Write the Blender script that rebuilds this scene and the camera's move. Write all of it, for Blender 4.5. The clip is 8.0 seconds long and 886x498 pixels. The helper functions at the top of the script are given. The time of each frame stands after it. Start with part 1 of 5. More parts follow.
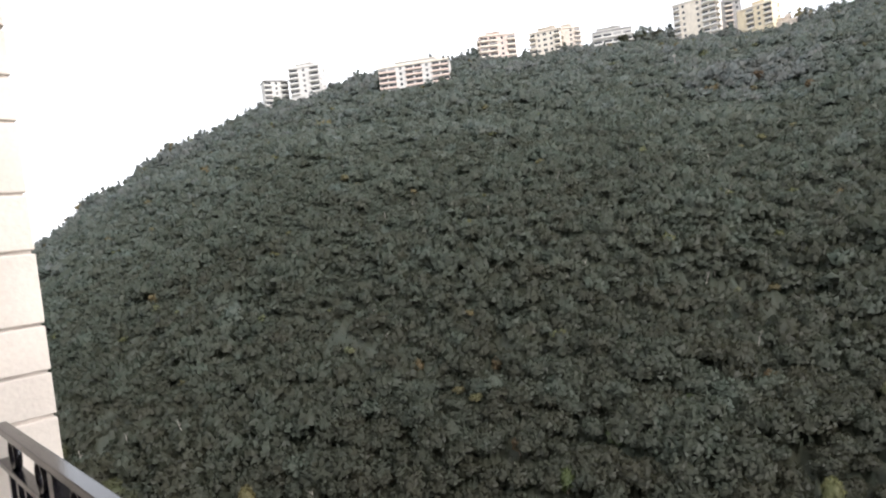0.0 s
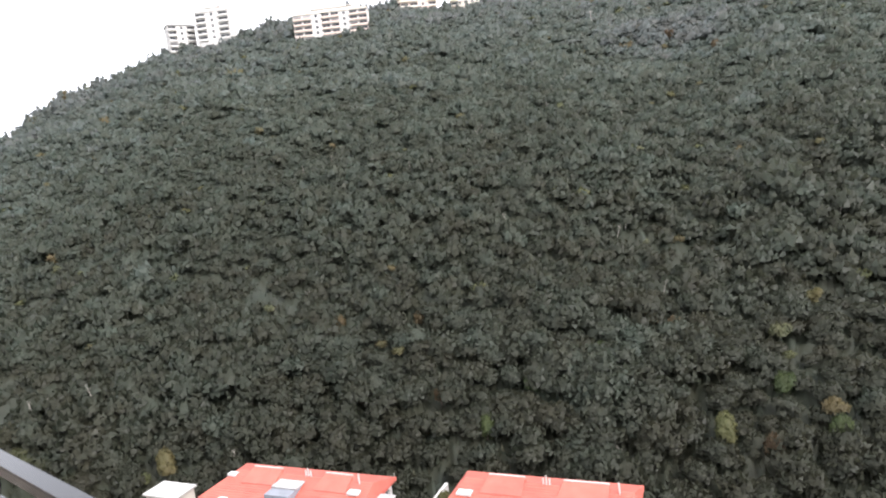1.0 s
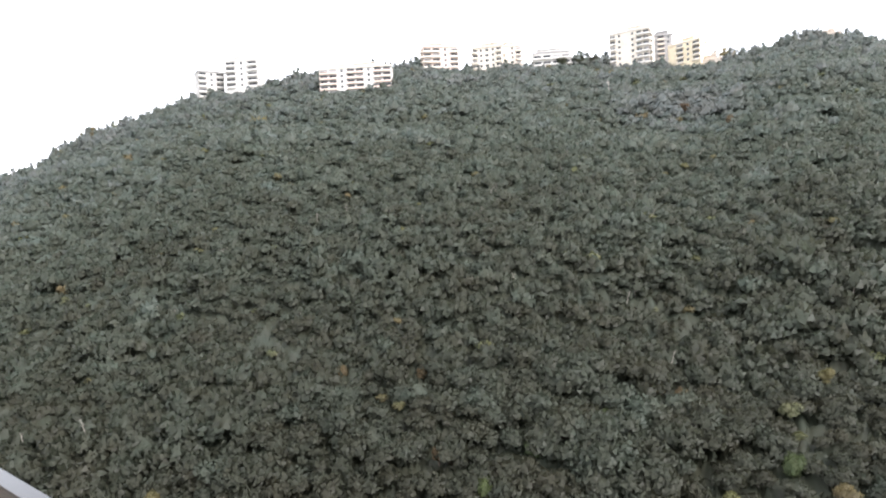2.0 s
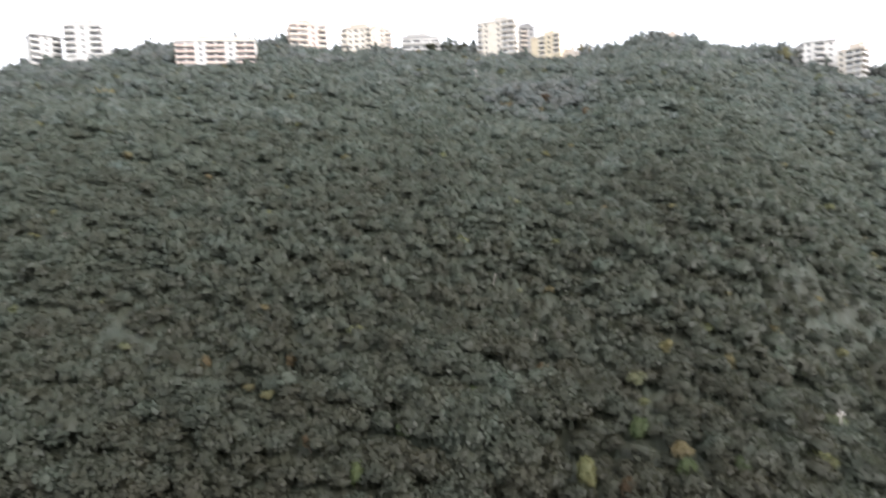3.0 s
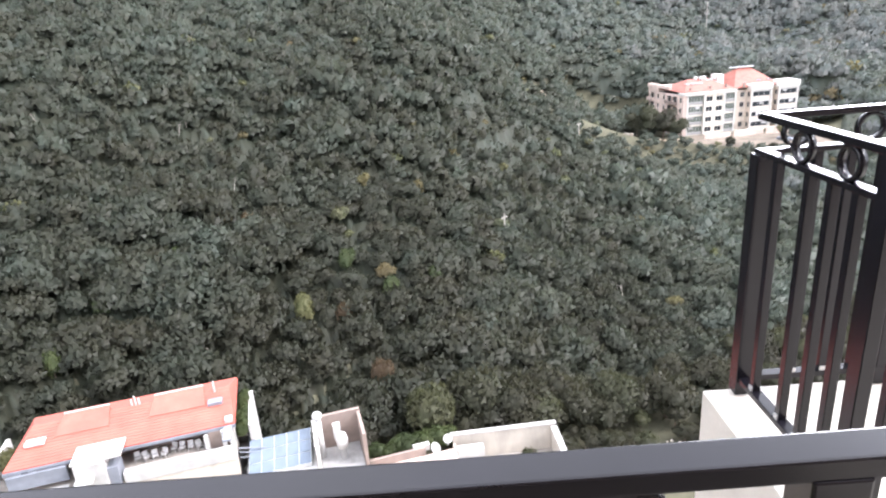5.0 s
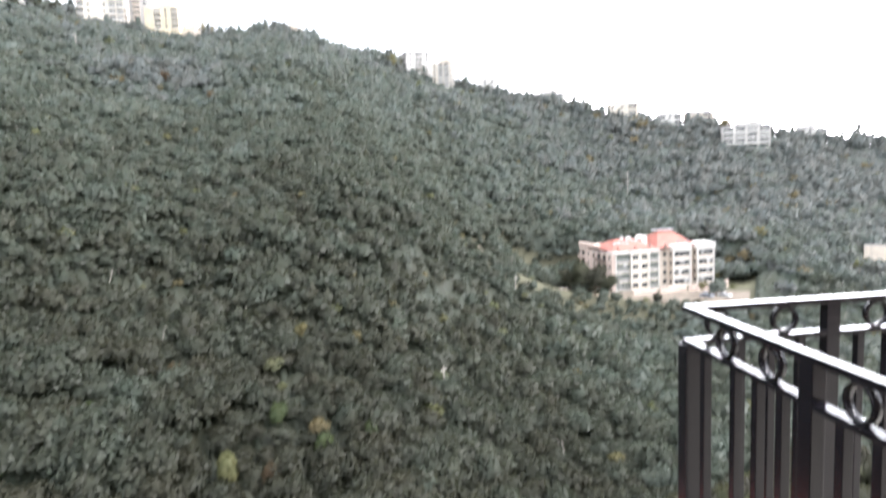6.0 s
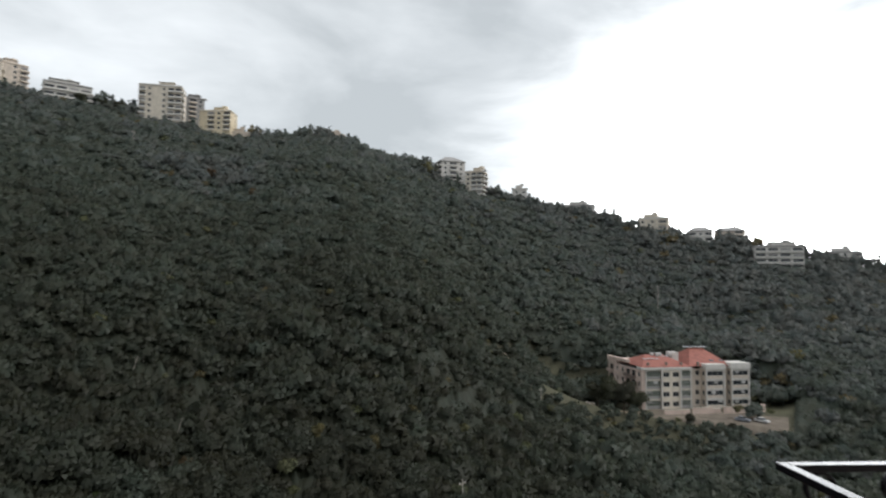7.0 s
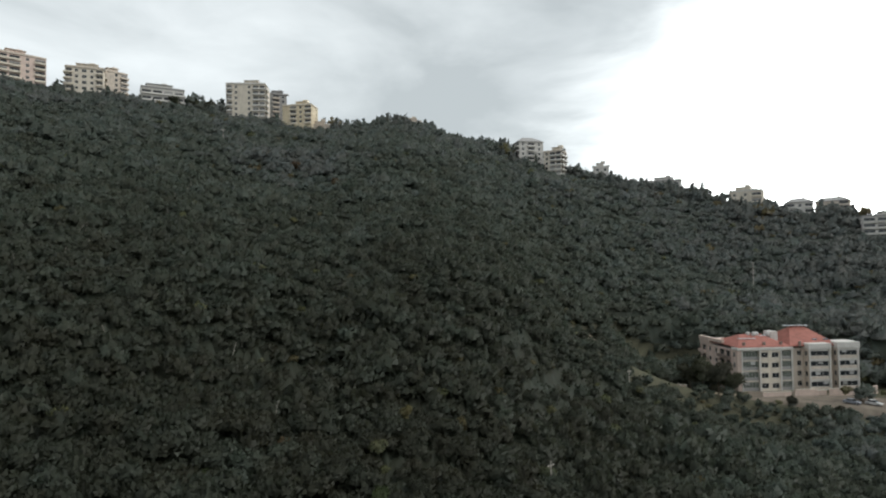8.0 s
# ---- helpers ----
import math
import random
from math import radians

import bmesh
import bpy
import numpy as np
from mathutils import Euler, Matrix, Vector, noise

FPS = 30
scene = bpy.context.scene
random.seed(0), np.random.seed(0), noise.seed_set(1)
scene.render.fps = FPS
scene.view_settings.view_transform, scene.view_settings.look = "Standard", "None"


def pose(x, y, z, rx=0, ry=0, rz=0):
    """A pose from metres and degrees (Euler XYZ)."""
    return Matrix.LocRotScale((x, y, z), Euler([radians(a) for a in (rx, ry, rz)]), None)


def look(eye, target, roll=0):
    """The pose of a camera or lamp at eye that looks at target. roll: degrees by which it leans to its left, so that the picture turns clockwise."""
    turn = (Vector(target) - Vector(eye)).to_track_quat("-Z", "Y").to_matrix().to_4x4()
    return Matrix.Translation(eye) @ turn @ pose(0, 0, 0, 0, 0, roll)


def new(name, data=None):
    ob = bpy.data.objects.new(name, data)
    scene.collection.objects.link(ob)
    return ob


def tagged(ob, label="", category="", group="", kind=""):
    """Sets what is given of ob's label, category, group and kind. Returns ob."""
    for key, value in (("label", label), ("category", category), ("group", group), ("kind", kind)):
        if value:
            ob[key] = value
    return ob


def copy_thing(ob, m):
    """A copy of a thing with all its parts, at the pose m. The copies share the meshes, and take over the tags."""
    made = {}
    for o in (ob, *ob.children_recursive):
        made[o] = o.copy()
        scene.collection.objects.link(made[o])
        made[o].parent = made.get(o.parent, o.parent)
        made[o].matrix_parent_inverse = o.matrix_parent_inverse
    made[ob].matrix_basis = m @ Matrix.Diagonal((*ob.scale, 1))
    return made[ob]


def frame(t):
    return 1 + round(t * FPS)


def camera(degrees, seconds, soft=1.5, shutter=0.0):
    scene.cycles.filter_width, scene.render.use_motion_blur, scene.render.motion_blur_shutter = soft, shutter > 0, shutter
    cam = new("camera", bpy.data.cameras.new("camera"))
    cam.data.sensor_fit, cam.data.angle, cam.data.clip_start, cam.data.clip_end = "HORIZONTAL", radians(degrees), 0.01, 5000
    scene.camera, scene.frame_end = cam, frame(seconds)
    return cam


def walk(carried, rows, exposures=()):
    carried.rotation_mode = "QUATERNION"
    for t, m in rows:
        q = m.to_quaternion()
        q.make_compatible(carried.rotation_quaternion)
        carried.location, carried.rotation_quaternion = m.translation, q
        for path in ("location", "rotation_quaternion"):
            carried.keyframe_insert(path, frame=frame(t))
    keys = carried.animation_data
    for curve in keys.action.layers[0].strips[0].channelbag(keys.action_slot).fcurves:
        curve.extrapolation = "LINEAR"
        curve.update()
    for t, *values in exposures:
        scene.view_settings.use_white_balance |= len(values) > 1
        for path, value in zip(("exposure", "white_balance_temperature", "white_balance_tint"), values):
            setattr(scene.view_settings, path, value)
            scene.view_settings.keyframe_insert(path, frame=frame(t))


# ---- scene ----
# ---- the camera and its way ----
# Balcony axes: r runs along the parapet, n points out over the valley.
BAL = radians(-44.0)
R_AX = Vector((math.cos(BAL), math.sin(BAL), 0))
N_AX = Vector((-math.sin(BAL), math.cos(BAL), 0))

cam = camera(71.0, 8.0, soft=2.0, shutter=0.4)
# seconds, along r, along n, height, yaw, pitch, roll
PATH = [
    (0.0, 0.0, 0.072, 1.590, 0.92, -1.72, 6.63),
    (0.5, 0.0, 0.068, 1.590, -1.30, -3.50, 4.80),
    (1.0, 0.0, 0.062, 1.590, -6.40, -6.70, 6.66),
    (1.5, 0.0, 0.046, 1.590, -4.42, -2.05, 3.60),
    (1.7, 0.0, 0.045, 1.580, -4.64, -1.62, 3.52),
    (2.8, 0.0, 0.020, 1.530, -13.01, -1.47, 2.36),
    (3.0, 0.0, 0.015, 1.520, -17.20, -3.60, 2.92),
    (3.5, 0.0, 0.010, 1.500, -23.42, -7.37, 5.16),
    (4.0, 0.0, 0.000, 1.480, -32.85, -12.26, 5.41),
    (4.5, 0.0, -0.005, 1.471, -41.29, -18.22, 4.59),
    (4.7, 0.0, 0.0, 1.462, -43.97, -20.09, 4.66),
    (5.8, 0.011, 0.029, 1.541, -49.17, -11.70, 2.97),
    (6.0, 0.012, 0.040, 1.589, -50.25, -6.26, 2.31),
    (6.5, 0.033, 0.187, 1.634, -51.55, 1.33, 2.13),
    (7.0, -0.067, 0.267, 1.646, -47.68, 3.32, -0.64),
    (7.5, -0.160, 0.262, 1.640, -42.26, 2.98, -1.14),
    (8.0, -0.165, 0.262, 1.640, -40.23, 1.81, 0.93),
]


def on_path(t, r, n, z, yaw, pitch, roll):
    at = r * R_AX + n * N_AX
    return t, pose(at.x, at.y, z, 90 + pitch, roll, yaw)


EXPOSURES = [(0.0, 2.2, 6400, 14), (0.5, 2.2, 6400, 14), (1.0, 2.55, 6350, 16), (1.5, 3.0, 6350, 15), (1.7, 2.9, 6350, 15), (2.8, 2.5, 6350, 15), (3.0, 2.55, 6350, 15), (3.5, 3.4, 6150, 18), (4.0, 3.4, 6150, 18),
             (4.7, 3.2, 6150, 18), (5.8, 3.1, 6250, 15), (6.0, 3.05, 6250, 14), (6.5, 1.85, 6350, 12), (7.0, 0.8, 6400, 9), (7.5, 0.5, 6400, 7), (8.0, 0.75, 6400, 6)]
walk(cam, [on_path(*row) for row in PATH], EXPOSURES)

# ---- sky and sun: heavy cloud with a bright gap low over the valley's end ----
world = bpy.data.worlds.new("world")
scene.world = world
world.use_nodes = True
wt = world.node_tree
wt.nodes.clear()


def wnode(kind, **inputs):
    nd = wt.nodes.new(kind)
    for key, value in inputs.items():
        nd.inputs[key.replace("_", " ")].default_value = value
    return nd


sky = wt.nodes.new("ShaderNodeTexSky")
sky.sky_type = "NISHITA"
sky.sun_disc = False
sky.sun_elevation = radians(45)
sky.sun_rotation = radians(138)
coords = wt.nodes.new("ShaderNodeTexCoord")
stretch = wnode("ShaderNodeMapping", Scale=(1.0, 1.0, 2.6))
wt.links.new(coords.outputs["Generated"], stretch.inputs["Vector"])
puffs = wnode("ShaderNodeTexNoise", Scale=2.3, Detail=6.0, Roughness=0.52, Distortion=0.5)
wt.links.new(stretch.outputs["Vector"], puffs.inputs["Vector"])
cloud = wt.nodes.new("ShaderNodeValToRGB")
cloud.color_ramp.elements[0].position, cloud.color_ramp.elements[0].color = 0.34, (0.39, 0.412, 0.425, 1)
cloud.color_ramp.elements[1].position, cloud.color_ramp.elements[1].color = 0.68, (0.69, 0.71, 0.725, 1)
wt.links.new(puffs.outputs["Fac"], cloud.inputs["Fac"])
# the thin, bright part of the cloud
gap_dir = Vector((-math.sin(radians(-82)), math.cos(radians(-82)), math.tan(radians(10)))).normalized()
dot = wt.nodes.new("ShaderNodeVectorMath")
dot.operation = "DOT_PRODUCT"
dot.inputs[1].default_value = gap_dir
flat = wnode("ShaderNodeMapping", Scale=(1.0, 1.0, 2.1))
unit = wt.nodes.new("ShaderNodeVectorMath")
unit.operation = "NORMALIZE"
wt.links.new(coords.outputs["Generated"], flat.inputs["Vector"])
wt.links.new(flat.outputs["Vector"], unit.inputs[0])
wt.links.new(unit.outputs["Vector"], dot.inputs[0])
wob = wt.nodes.new("ShaderNodeMath")
wob.operation = "MULTIPLY_ADD"
wob.inputs[1].default_value = 0.40
wt.links.new(puffs.outputs["Fac"], wob.inputs[0])
wt.links.new(dot.outputs["Value"], wob.inputs[2])
bright = wt.nodes.new("ShaderNodeMapRange")
bright.interpolation_type = "SMOOTHSTEP"
for key, value in (("From Min", 0.97), ("From Max", 1.17), ("To Min", 0.0), ("To Max", 1.0)):
    bright.inputs[key].default_value = value
wt.links.new(wob.outputs["Value"], bright.inputs["Value"])
glow = wt.nodes.new("ShaderNodeMix")
glow.data_type = "RGBA"
glow.inputs["B"].default_value = (1.25, 1.27, 1.28, 1)
wt.links.new(bright.outputs["Result"], glow.inputs["Factor"])
wt.links.new(cloud.outputs["Color"], glow.inputs["A"])
# its heart, boosted to backlight the right-hand slope
heart = wt.nodes.new("ShaderNodeMapRange")
heart.interpolation_type = "SMOOTHSTEP"
for key, value in (("From Min", 1.10), ("From Max", 1.24), ("To Min", 0.0), ("To Max", 1.0)):
    heart.inputs[key].default_value = value
wt.links.new(wob.outputs["Value"], heart.inputs["Value"])
core = wt.nodes.new("ShaderNodeMix")
core.data_type = "RGBA"
core.inputs["B"].default_value = (5.0, 5.05, 5.1, 1)
wt.links.new(heart.outputs["Result"], core.inputs["Factor"])
wt.links.new(glow.outputs["Result"], core.inputs["A"])
bg_cloud = wnode("ShaderNodeBackground", Strength=0.92)
wt.links.new(core.outputs["Result"], bg_cloud.inputs["Color"])
bg_sky = wnode("ShaderNodeBackground", Strength=0.05)
wt.links.new(sky.outputs["Color"], bg_sky.inputs["Color"])
both = wt.nodes.new("ShaderNodeMixShader")
both.inputs["Fac"].default_value = 0.9
wt.links.new(bg_sky.outputs["Background"], both.inputs[1])
wt.links.new(bg_cloud.outputs["Background"], both.inputs[2])
wout = wt.nodes.new("ShaderNodeOutputWorld")
wt.links.new(both.outputs["Shader"], wout.inputs["Surface"])

sun = bpy.data.lights.new("sun", "SUN")
sun.energy, sun.angle, sun.color = 1.0, radians(25), (1.0, 0.97, 0.93)
sun_ob = new("sun", sun)
sun_ob.matrix_world = look((50, -55, 75), (0, 0, 0))


# ---- materials ----
def material(name, colour, rough=0.7, metal=0.0, vary=0.25, scale=3.0, bump=0.1, bump_scale=30.0, coat=0.0, spec=0.5, by_object=0.0, stain=None, stain_amount=0.5):
    """A surface with broad blotches, fine grain and relief; stain: a second colour in streaky patches."""
    m = bpy.data.materials.new(name)
    m.use_nodes = True
    nt = m.node_tree
    b = nt.nodes["Principled BSDF"]
    b.inputs["Roughness"].default_value = rough
    b.inputs["Metallic"].default_value = metal
    b.inputs["Specular IOR Level"].default_value = spec
    b.inputs["Coat Weight"].default_value = coat
    b.inputs["Coat Roughness"].default_value = 0.12
    tc = nt.nodes.new("ShaderNodeTexCoord")
    broad = nt.nodes.new("ShaderNodeTexNoise")
    broad.inputs["Scale"].default_value = scale
    broad.inputs["Detail"].default_value = 5
    fine = nt.nodes.new("ShaderNodeTexNoise")
    fine.inputs["Scale"].default_value = bump_scale
    fine.inputs["Detail"].default_value = 4
    for nd in (broad, fine):
        nt.links.new(tc.outputs["Object"], nd.inputs["Vector"])
    add = nt.nodes.new("ShaderNodeMath")
    add.operation = "MULTIPLY_ADD"
    add.inputs[1].default_value = 0.35
    nt.links.new(fine.outputs["Fac"], add.inputs[0])
    nt.links.new(broad.outputs["Fac"], add.inputs[2])
    ramp = nt.nodes.new("ShaderNodeValToRGB")
    lo = [c * (1 - vary) for c in colour]
    hi = [min(0.9, c * (1 + vary)) for c in colour]
    ramp.color_ramp.elements[0].position, ramp.color_ramp.elements[0].color = 0.45, (*lo, 1)
    ramp.color_ramp.elements[1].position, ramp.color_ramp.elements[1].color = 0.9, (*hi, 1)
    nt.links.new(add.outputs["Value"], ramp.inputs["Fac"])
    out = ramp.outputs["Color"]
    if stain:
        mp = nt.nodes.new("ShaderNodeMapping")
        mp.inputs["Scale"].default_value = (1.0, 1.0, 0.18)
        nt.links.new(tc.outputs["Object"], mp.inputs["Vector"])
        st = nt.nodes.new("ShaderNodeTexNoise")
        st.inputs["Scale"].default_value = scale * 1.7
        st.inputs["Detail"].default_value = 6
        nt.links.new(mp.outputs["Vector"], st.inputs["Vector"])
        rg = nt.nodes.new("ShaderNodeMapRange")
        for key, value in (("From Min", 0.5), ("From Max", 0.75), ("To Max", stain_amount)):
            rg.inputs[key].default_value = value
        nt.links.new(st.outputs["Fac"], rg.inputs["Value"])
        mx = nt.nodes.new("ShaderNodeMix")
        mx.data_type = "RGBA"
        mx.inputs["B"].default_value = (*stain, 1)
        nt.links.new(rg.outputs["Result"], mx.inputs["Factor"])
        nt.links.new(out, mx.inputs["A"])
        out = mx.outputs["Result"]
    if by_object:
        oi = nt.nodes.new("ShaderNodeObjectInfo")
        rg = nt.nodes.new("ShaderNodeMapRange")
        rg.inputs["To Min"].default_value, rg.inputs["To Max"].default_value = 1 - by_object, 1 + by_object
        nt.links.new(oi.outputs["Random"], rg.inputs["Value"])
        hs = nt.nodes.new("ShaderNodeHueSaturation")
        nt.links.new(rg.outputs["Result"], hs.inputs["Value"])
        nt.links.new(out, hs.inputs["Color"])
        out = hs.outputs["Color"]
    nt.links.new(out, b.inputs["Base Color"])
    if bump:
        bp = nt.nodes.new("ShaderNodeBump")
        bp.inputs["Strength"].default_value = bump
        bp.inputs["Distance"].default_value = 0.3 / bump_scale
        nt.links.new(fine.outputs["Fac"], bp.inputs["Height"])
        nt.links.new(bp.outputs["Normal"], b.inputs["Normal"])
    return m


def leaf_material(name, stops, source):
    """Foliage coloured from stops by tone (with painted haze) or by object at random."""
    m = bpy.data.materials.new(name)
    m.use_nodes = True
    nt = m.node_tree
    b = nt.nodes["Principled BSDF"]
    b.inputs["Roughness"].default_value = 0.5
    b.inputs["Specular IOR Level"].default_value = 0.28
    ramp = nt.nodes.new("ShaderNodeValToRGB")
    el = ramp.color_ramp.elements
    while len(el) < len(stops):
        el.new(0.5)
    for e, (p, c) in zip(el, stops):
        e.position, e.color = p, (*c, 1)
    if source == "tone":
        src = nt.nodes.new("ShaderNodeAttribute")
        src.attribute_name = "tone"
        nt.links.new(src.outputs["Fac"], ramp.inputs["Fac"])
    else:
        src = nt.nodes.new("ShaderNodeObjectInfo")
        nt.links.new(src.outputs["Random"], ramp.inputs["Fac"])
    geo = nt.nodes.new("ShaderNodeNewGeometry")
    rg = nt.nodes.new("ShaderNodeMapRange")
    rg.inputs["To Min"].default_value, rg.inputs["To Max"].default_value = 0.91, 1.09
    nt.links.new(geo.outputs["Random Per Island"], rg.inputs["Value"])
    hs = nt.nodes.new("ShaderNodeHueSaturation")
    nt.links.new(rg.outputs["Result"], hs.inputs["Value"])
    tc = nt.nodes.new("ShaderNodeTexCoord")
    drift = nt.nodes.new("ShaderNodeTexNoise")
    drift.inputs["Scale"].default_value = 0.16 if source == "tone" else 0.9
    drift.inputs["Detail"].default_value = 4
    drift.inputs["Roughness"].default_value = 0.65
    nt.links.new(tc.outputs["Object"], drift.inputs["Vector"])
    hue = nt.nodes.new("ShaderNodeValToRGB")
    hue.color_ramp.elements[0].position, hue.color_ramp.elements[0].color = 0.34, (0.90, 1.0, 1.0, 1)
    hue.color_ramp.elements[1].position, hue.color_ramp.elements[1].color = 0.66, (1.04, 1.0, 0.94, 1)
    nt.links.new(drift.outputs["Fac"], hue.inputs["Fac"])
    tint = nt.nodes.new("ShaderNodeMix")
    tint.data_type, tint.blend_type = "RGBA", "MULTIPLY"
    tint.inputs["Factor"].default_value = 1.0
    nt.links.new(ramp.outputs["Color"], tint.inputs["A"])
    nt.links.new(hue.outputs["Color"], tint.inputs["B"])
    nt.links.new(tint.outputs["Result"], hs.inputs["Color"])
    nt.links.new(hs.outputs["Color"], b.inputs["Base Color"])
    rough_leaf = nt.nodes.new("ShaderNodeTexNoise")
    rough_leaf.inputs["Scale"].default_value = 1.6 if source == "tone" else 9.0
    rough_leaf.inputs["Detail"].default_value = 5
    nt.links.new(tc.outputs["Object"], rough_leaf.inputs["Vector"])
    bp = nt.nodes.new("ShaderNodeBump")
    bp.inputs["Strength"].default_value = 0.2
    bp.inputs["Distance"].default_value = 0.25 if source == "tone" else 0.04
    nt.links.new(rough_leaf.outputs["Fac"], bp.inputs["Height"])
    nt.links.new(bp.outputs["Normal"], b.inputs["Normal"])
    thin = nt.nodes.new("ShaderNodeBsdfTranslucent")
    nt.links.new(hs.outputs["Color"], thin.inputs["Color"])
    mix = nt.nodes.new("ShaderNodeMixShader")
    mix.inputs[0].default_value = 0.52
    nt.links.new(b.outputs[0], mix.inputs[1])
    nt.links.new(thin.outputs[0], mix.inputs[2])
    nt.links.new(mix.outputs[0], nt.nodes["Material Output"].inputs["Surface"])
    return m


# stops grow paler and greyer: haze painted into the far wood's leaves
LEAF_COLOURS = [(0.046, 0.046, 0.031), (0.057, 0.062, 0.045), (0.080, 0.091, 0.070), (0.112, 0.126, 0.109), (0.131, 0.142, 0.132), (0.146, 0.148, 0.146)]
M_LEAF_WOOD = leaf_material("hazed_woodland_leaves", list(zip((0.0, 0.25, 0.5, 0.72, 0.88, 0.92, 0.96, 1.0), LEAF_COLOURS + [(0.115, 0.12, 0.055), (0.145, 0.115, 0.062)])), "tone")
M_LEAF_TREE = leaf_material("tree_leaves", [(0.0, (0.044, 0.041, 0.027)), (0.5, (0.052, 0.050, 0.031)), (0.88, (0.060, 0.062, 0.036)), (1.0, (0.088, 0.088, 0.044))], "object")
M_LEAF_YELLOW = leaf_material("autumn_yellow_leaves", [(0.0, (0.13, 0.105, 0.05)), (0.5, (0.155, 0.13, 0.06)), (1.0, (0.12, 0.125, 0.055))], "object")
M_LEAF_RUSSET = leaf_material("russet_leaves", [(0.0, (0.10, 0.066, 0.04)), (1.0, (0.13, 0.095, 0.05))], "object")
M_LEAF_HEDGE = leaf_material("hedge_leaves", [(0.0, (0.060, 0.078, 0.034)), (1.0, (0.095, 0.115, 0.045))], "object")
M_BARK = material("bark", (0.13, 0.10, 0.075), rough=0.9, bump=0.5, bump_scale=12, by_object=0.3)
M_SOIL = material("hill_soil", (0.085, 0.082, 0.055), rough=0.95, vary=0.45, scale=0.05, bump=0.6, bump_scale=1.5, spec=0.1)
M_TRACK = material("bare_earth", (0.25, 0.21, 0.16), rough=0.95, vary=0.35, scale=0.3, bump=0.5, bump_scale=3, spec=0.1)
M_PAINT = material("wet_black_paint", (0.007, 0.0065, 0.009), rough=0.2, vary=0.3, scale=9, bump=0.04, bump_scale=160, spec=0.3)
M_STONE = material("cream_limestone", (0.53, 0.475, 0.415), rough=0.75, vary=0.13, scale=2.6, bump=0.35, bump_scale=55, by_object=0.06, stain=(0.42, 0.36, 0.30), stain_amount=0.35)
M_MORTAR = material("mortar", (0.44, 0.39, 0.34), rough=0.9, vary=0.2, scale=6, bump=0.4, bump_scale=80)
M_LEDGE = material("ledge_plaster", (0.50, 0.465, 0.41), rough=0.6, vary=0.12, scale=3, bump=0.2, bump_scale=60, stain=(0.45, 0.40, 0.34), stain_amount=0.35)
# unseen floor, coloured dark so the railing's sides reflect little
M_FLOOR = material("balcony_tile", (0.15, 0.135, 0.12), rough=0.4, vary=0.15, scale=4, bump=0.1)
M_ROOF = material("red_roof_tiles", (0.38, 0.088, 0.062), rough=0.7, vary=0.16, scale=0.6, bump=0.4, bump_scale=9, by_object=0.08, stain=(0.30, 0.075, 0.05), stain_amount=0.4)
M_ROOF_FAR = material("weathered_red_roof", (0.29, 0.105, 0.08), rough=0.8, vary=0.22, scale=0.7, bump=0.3, bump_scale=6, stain=(0.22, 0.09, 0.07), stain_amount=0.5)
M_WHITE = material("white_render", (0.56, 0.535, 0.50), rough=0.8, vary=0.1, scale=0.8, bump=0.15, bump_scale=20, stain=(0.45, 0.42, 0.38), stain_amount=0.4)
# wet copies of white and cream for near walls, darkened against the raised exposure
M_NEAR_WHITE = material("darkened_wet_white_render", (0.40, 0.385, 0.365), rough=0.6, vary=0.14, scale=0.8, bump=0.15, bump_scale=20, stain=(0.28, 0.265, 0.245), stain_amount=0.5)
M_NEAR_CREAM = material("darkened_wet_cream_render", (0.42, 0.375, 0.32), rough=0.65, vary=0.14, scale=0.6, bump=0.15, bump_scale=14, stain=(0.27, 0.24, 0.205), stain_amount=0.5)
M_CREAM = material("cream_render", (0.62, 0.555, 0.465), rough=0.85, vary=0.12, scale=0.5, bump=0.15, bump_scale=12, stain=(0.36, 0.32, 0.27), stain_amount=0.55)
M_BEIGE = material("beige_render", (0.56, 0.485, 0.41), rough=0.85, vary=0.14, scale=0.5, bump=0.15, bump_scale=12, stain=(0.28, 0.25, 0.22), stain_amount=0.55)
M_PINK = material("pinkish_render", (0.60, 0.475, 0.41), rough=0.85, vary=0.14, scale=0.5, bump=0.15, bump_scale=12, stain=(0.30, 0.24, 0.21), stain_amount=0.5)
M_YELLOW = material("yellow_render", (0.66, 0.56, 0.40), rough=0.85, vary=0.12, scale=0.5, bump=0.15, bump_scale=12, stain=(0.38, 0.30, 0.20), stain_amount=0.5)
M_GREY = material("grey_concrete", (0.30, 0.29, 0.28), rough=0.9, vary=0.2, scale=0.7, bump=0.2, bump_scale=14, stain=(0.18, 0.17, 0.16), stain_amount=0.6)
M_SLATE = material("blue_grey_cladding", (0.17, 0.18, 0.205), rough=0.6, vary=0.15, scale=1.2, bump=0.1, bump_scale=20)
M_BROWN = material("brown_render", (0.22, 0.17, 0.145), rough=0.85, vary=0.18, scale=0.9, bump=0.2, bump_scale=16)
M_PANE = material("dark_window_glass", (0.035, 0.04, 0.045), rough=0.12, vary=0.3, scale=0.7, bump=0, spec=0.6)
M_GLAZING = material("greenish_balcony_glazing", (0.13, 0.145, 0.125), rough=0.16, vary=0.22, scale=0.5, bump=0, spec=0.6)
M_FRAME = material("window_frame_aluminium", (0.42, 0.41, 0.40), rough=0.5, metal=0.3, vary=0.1)
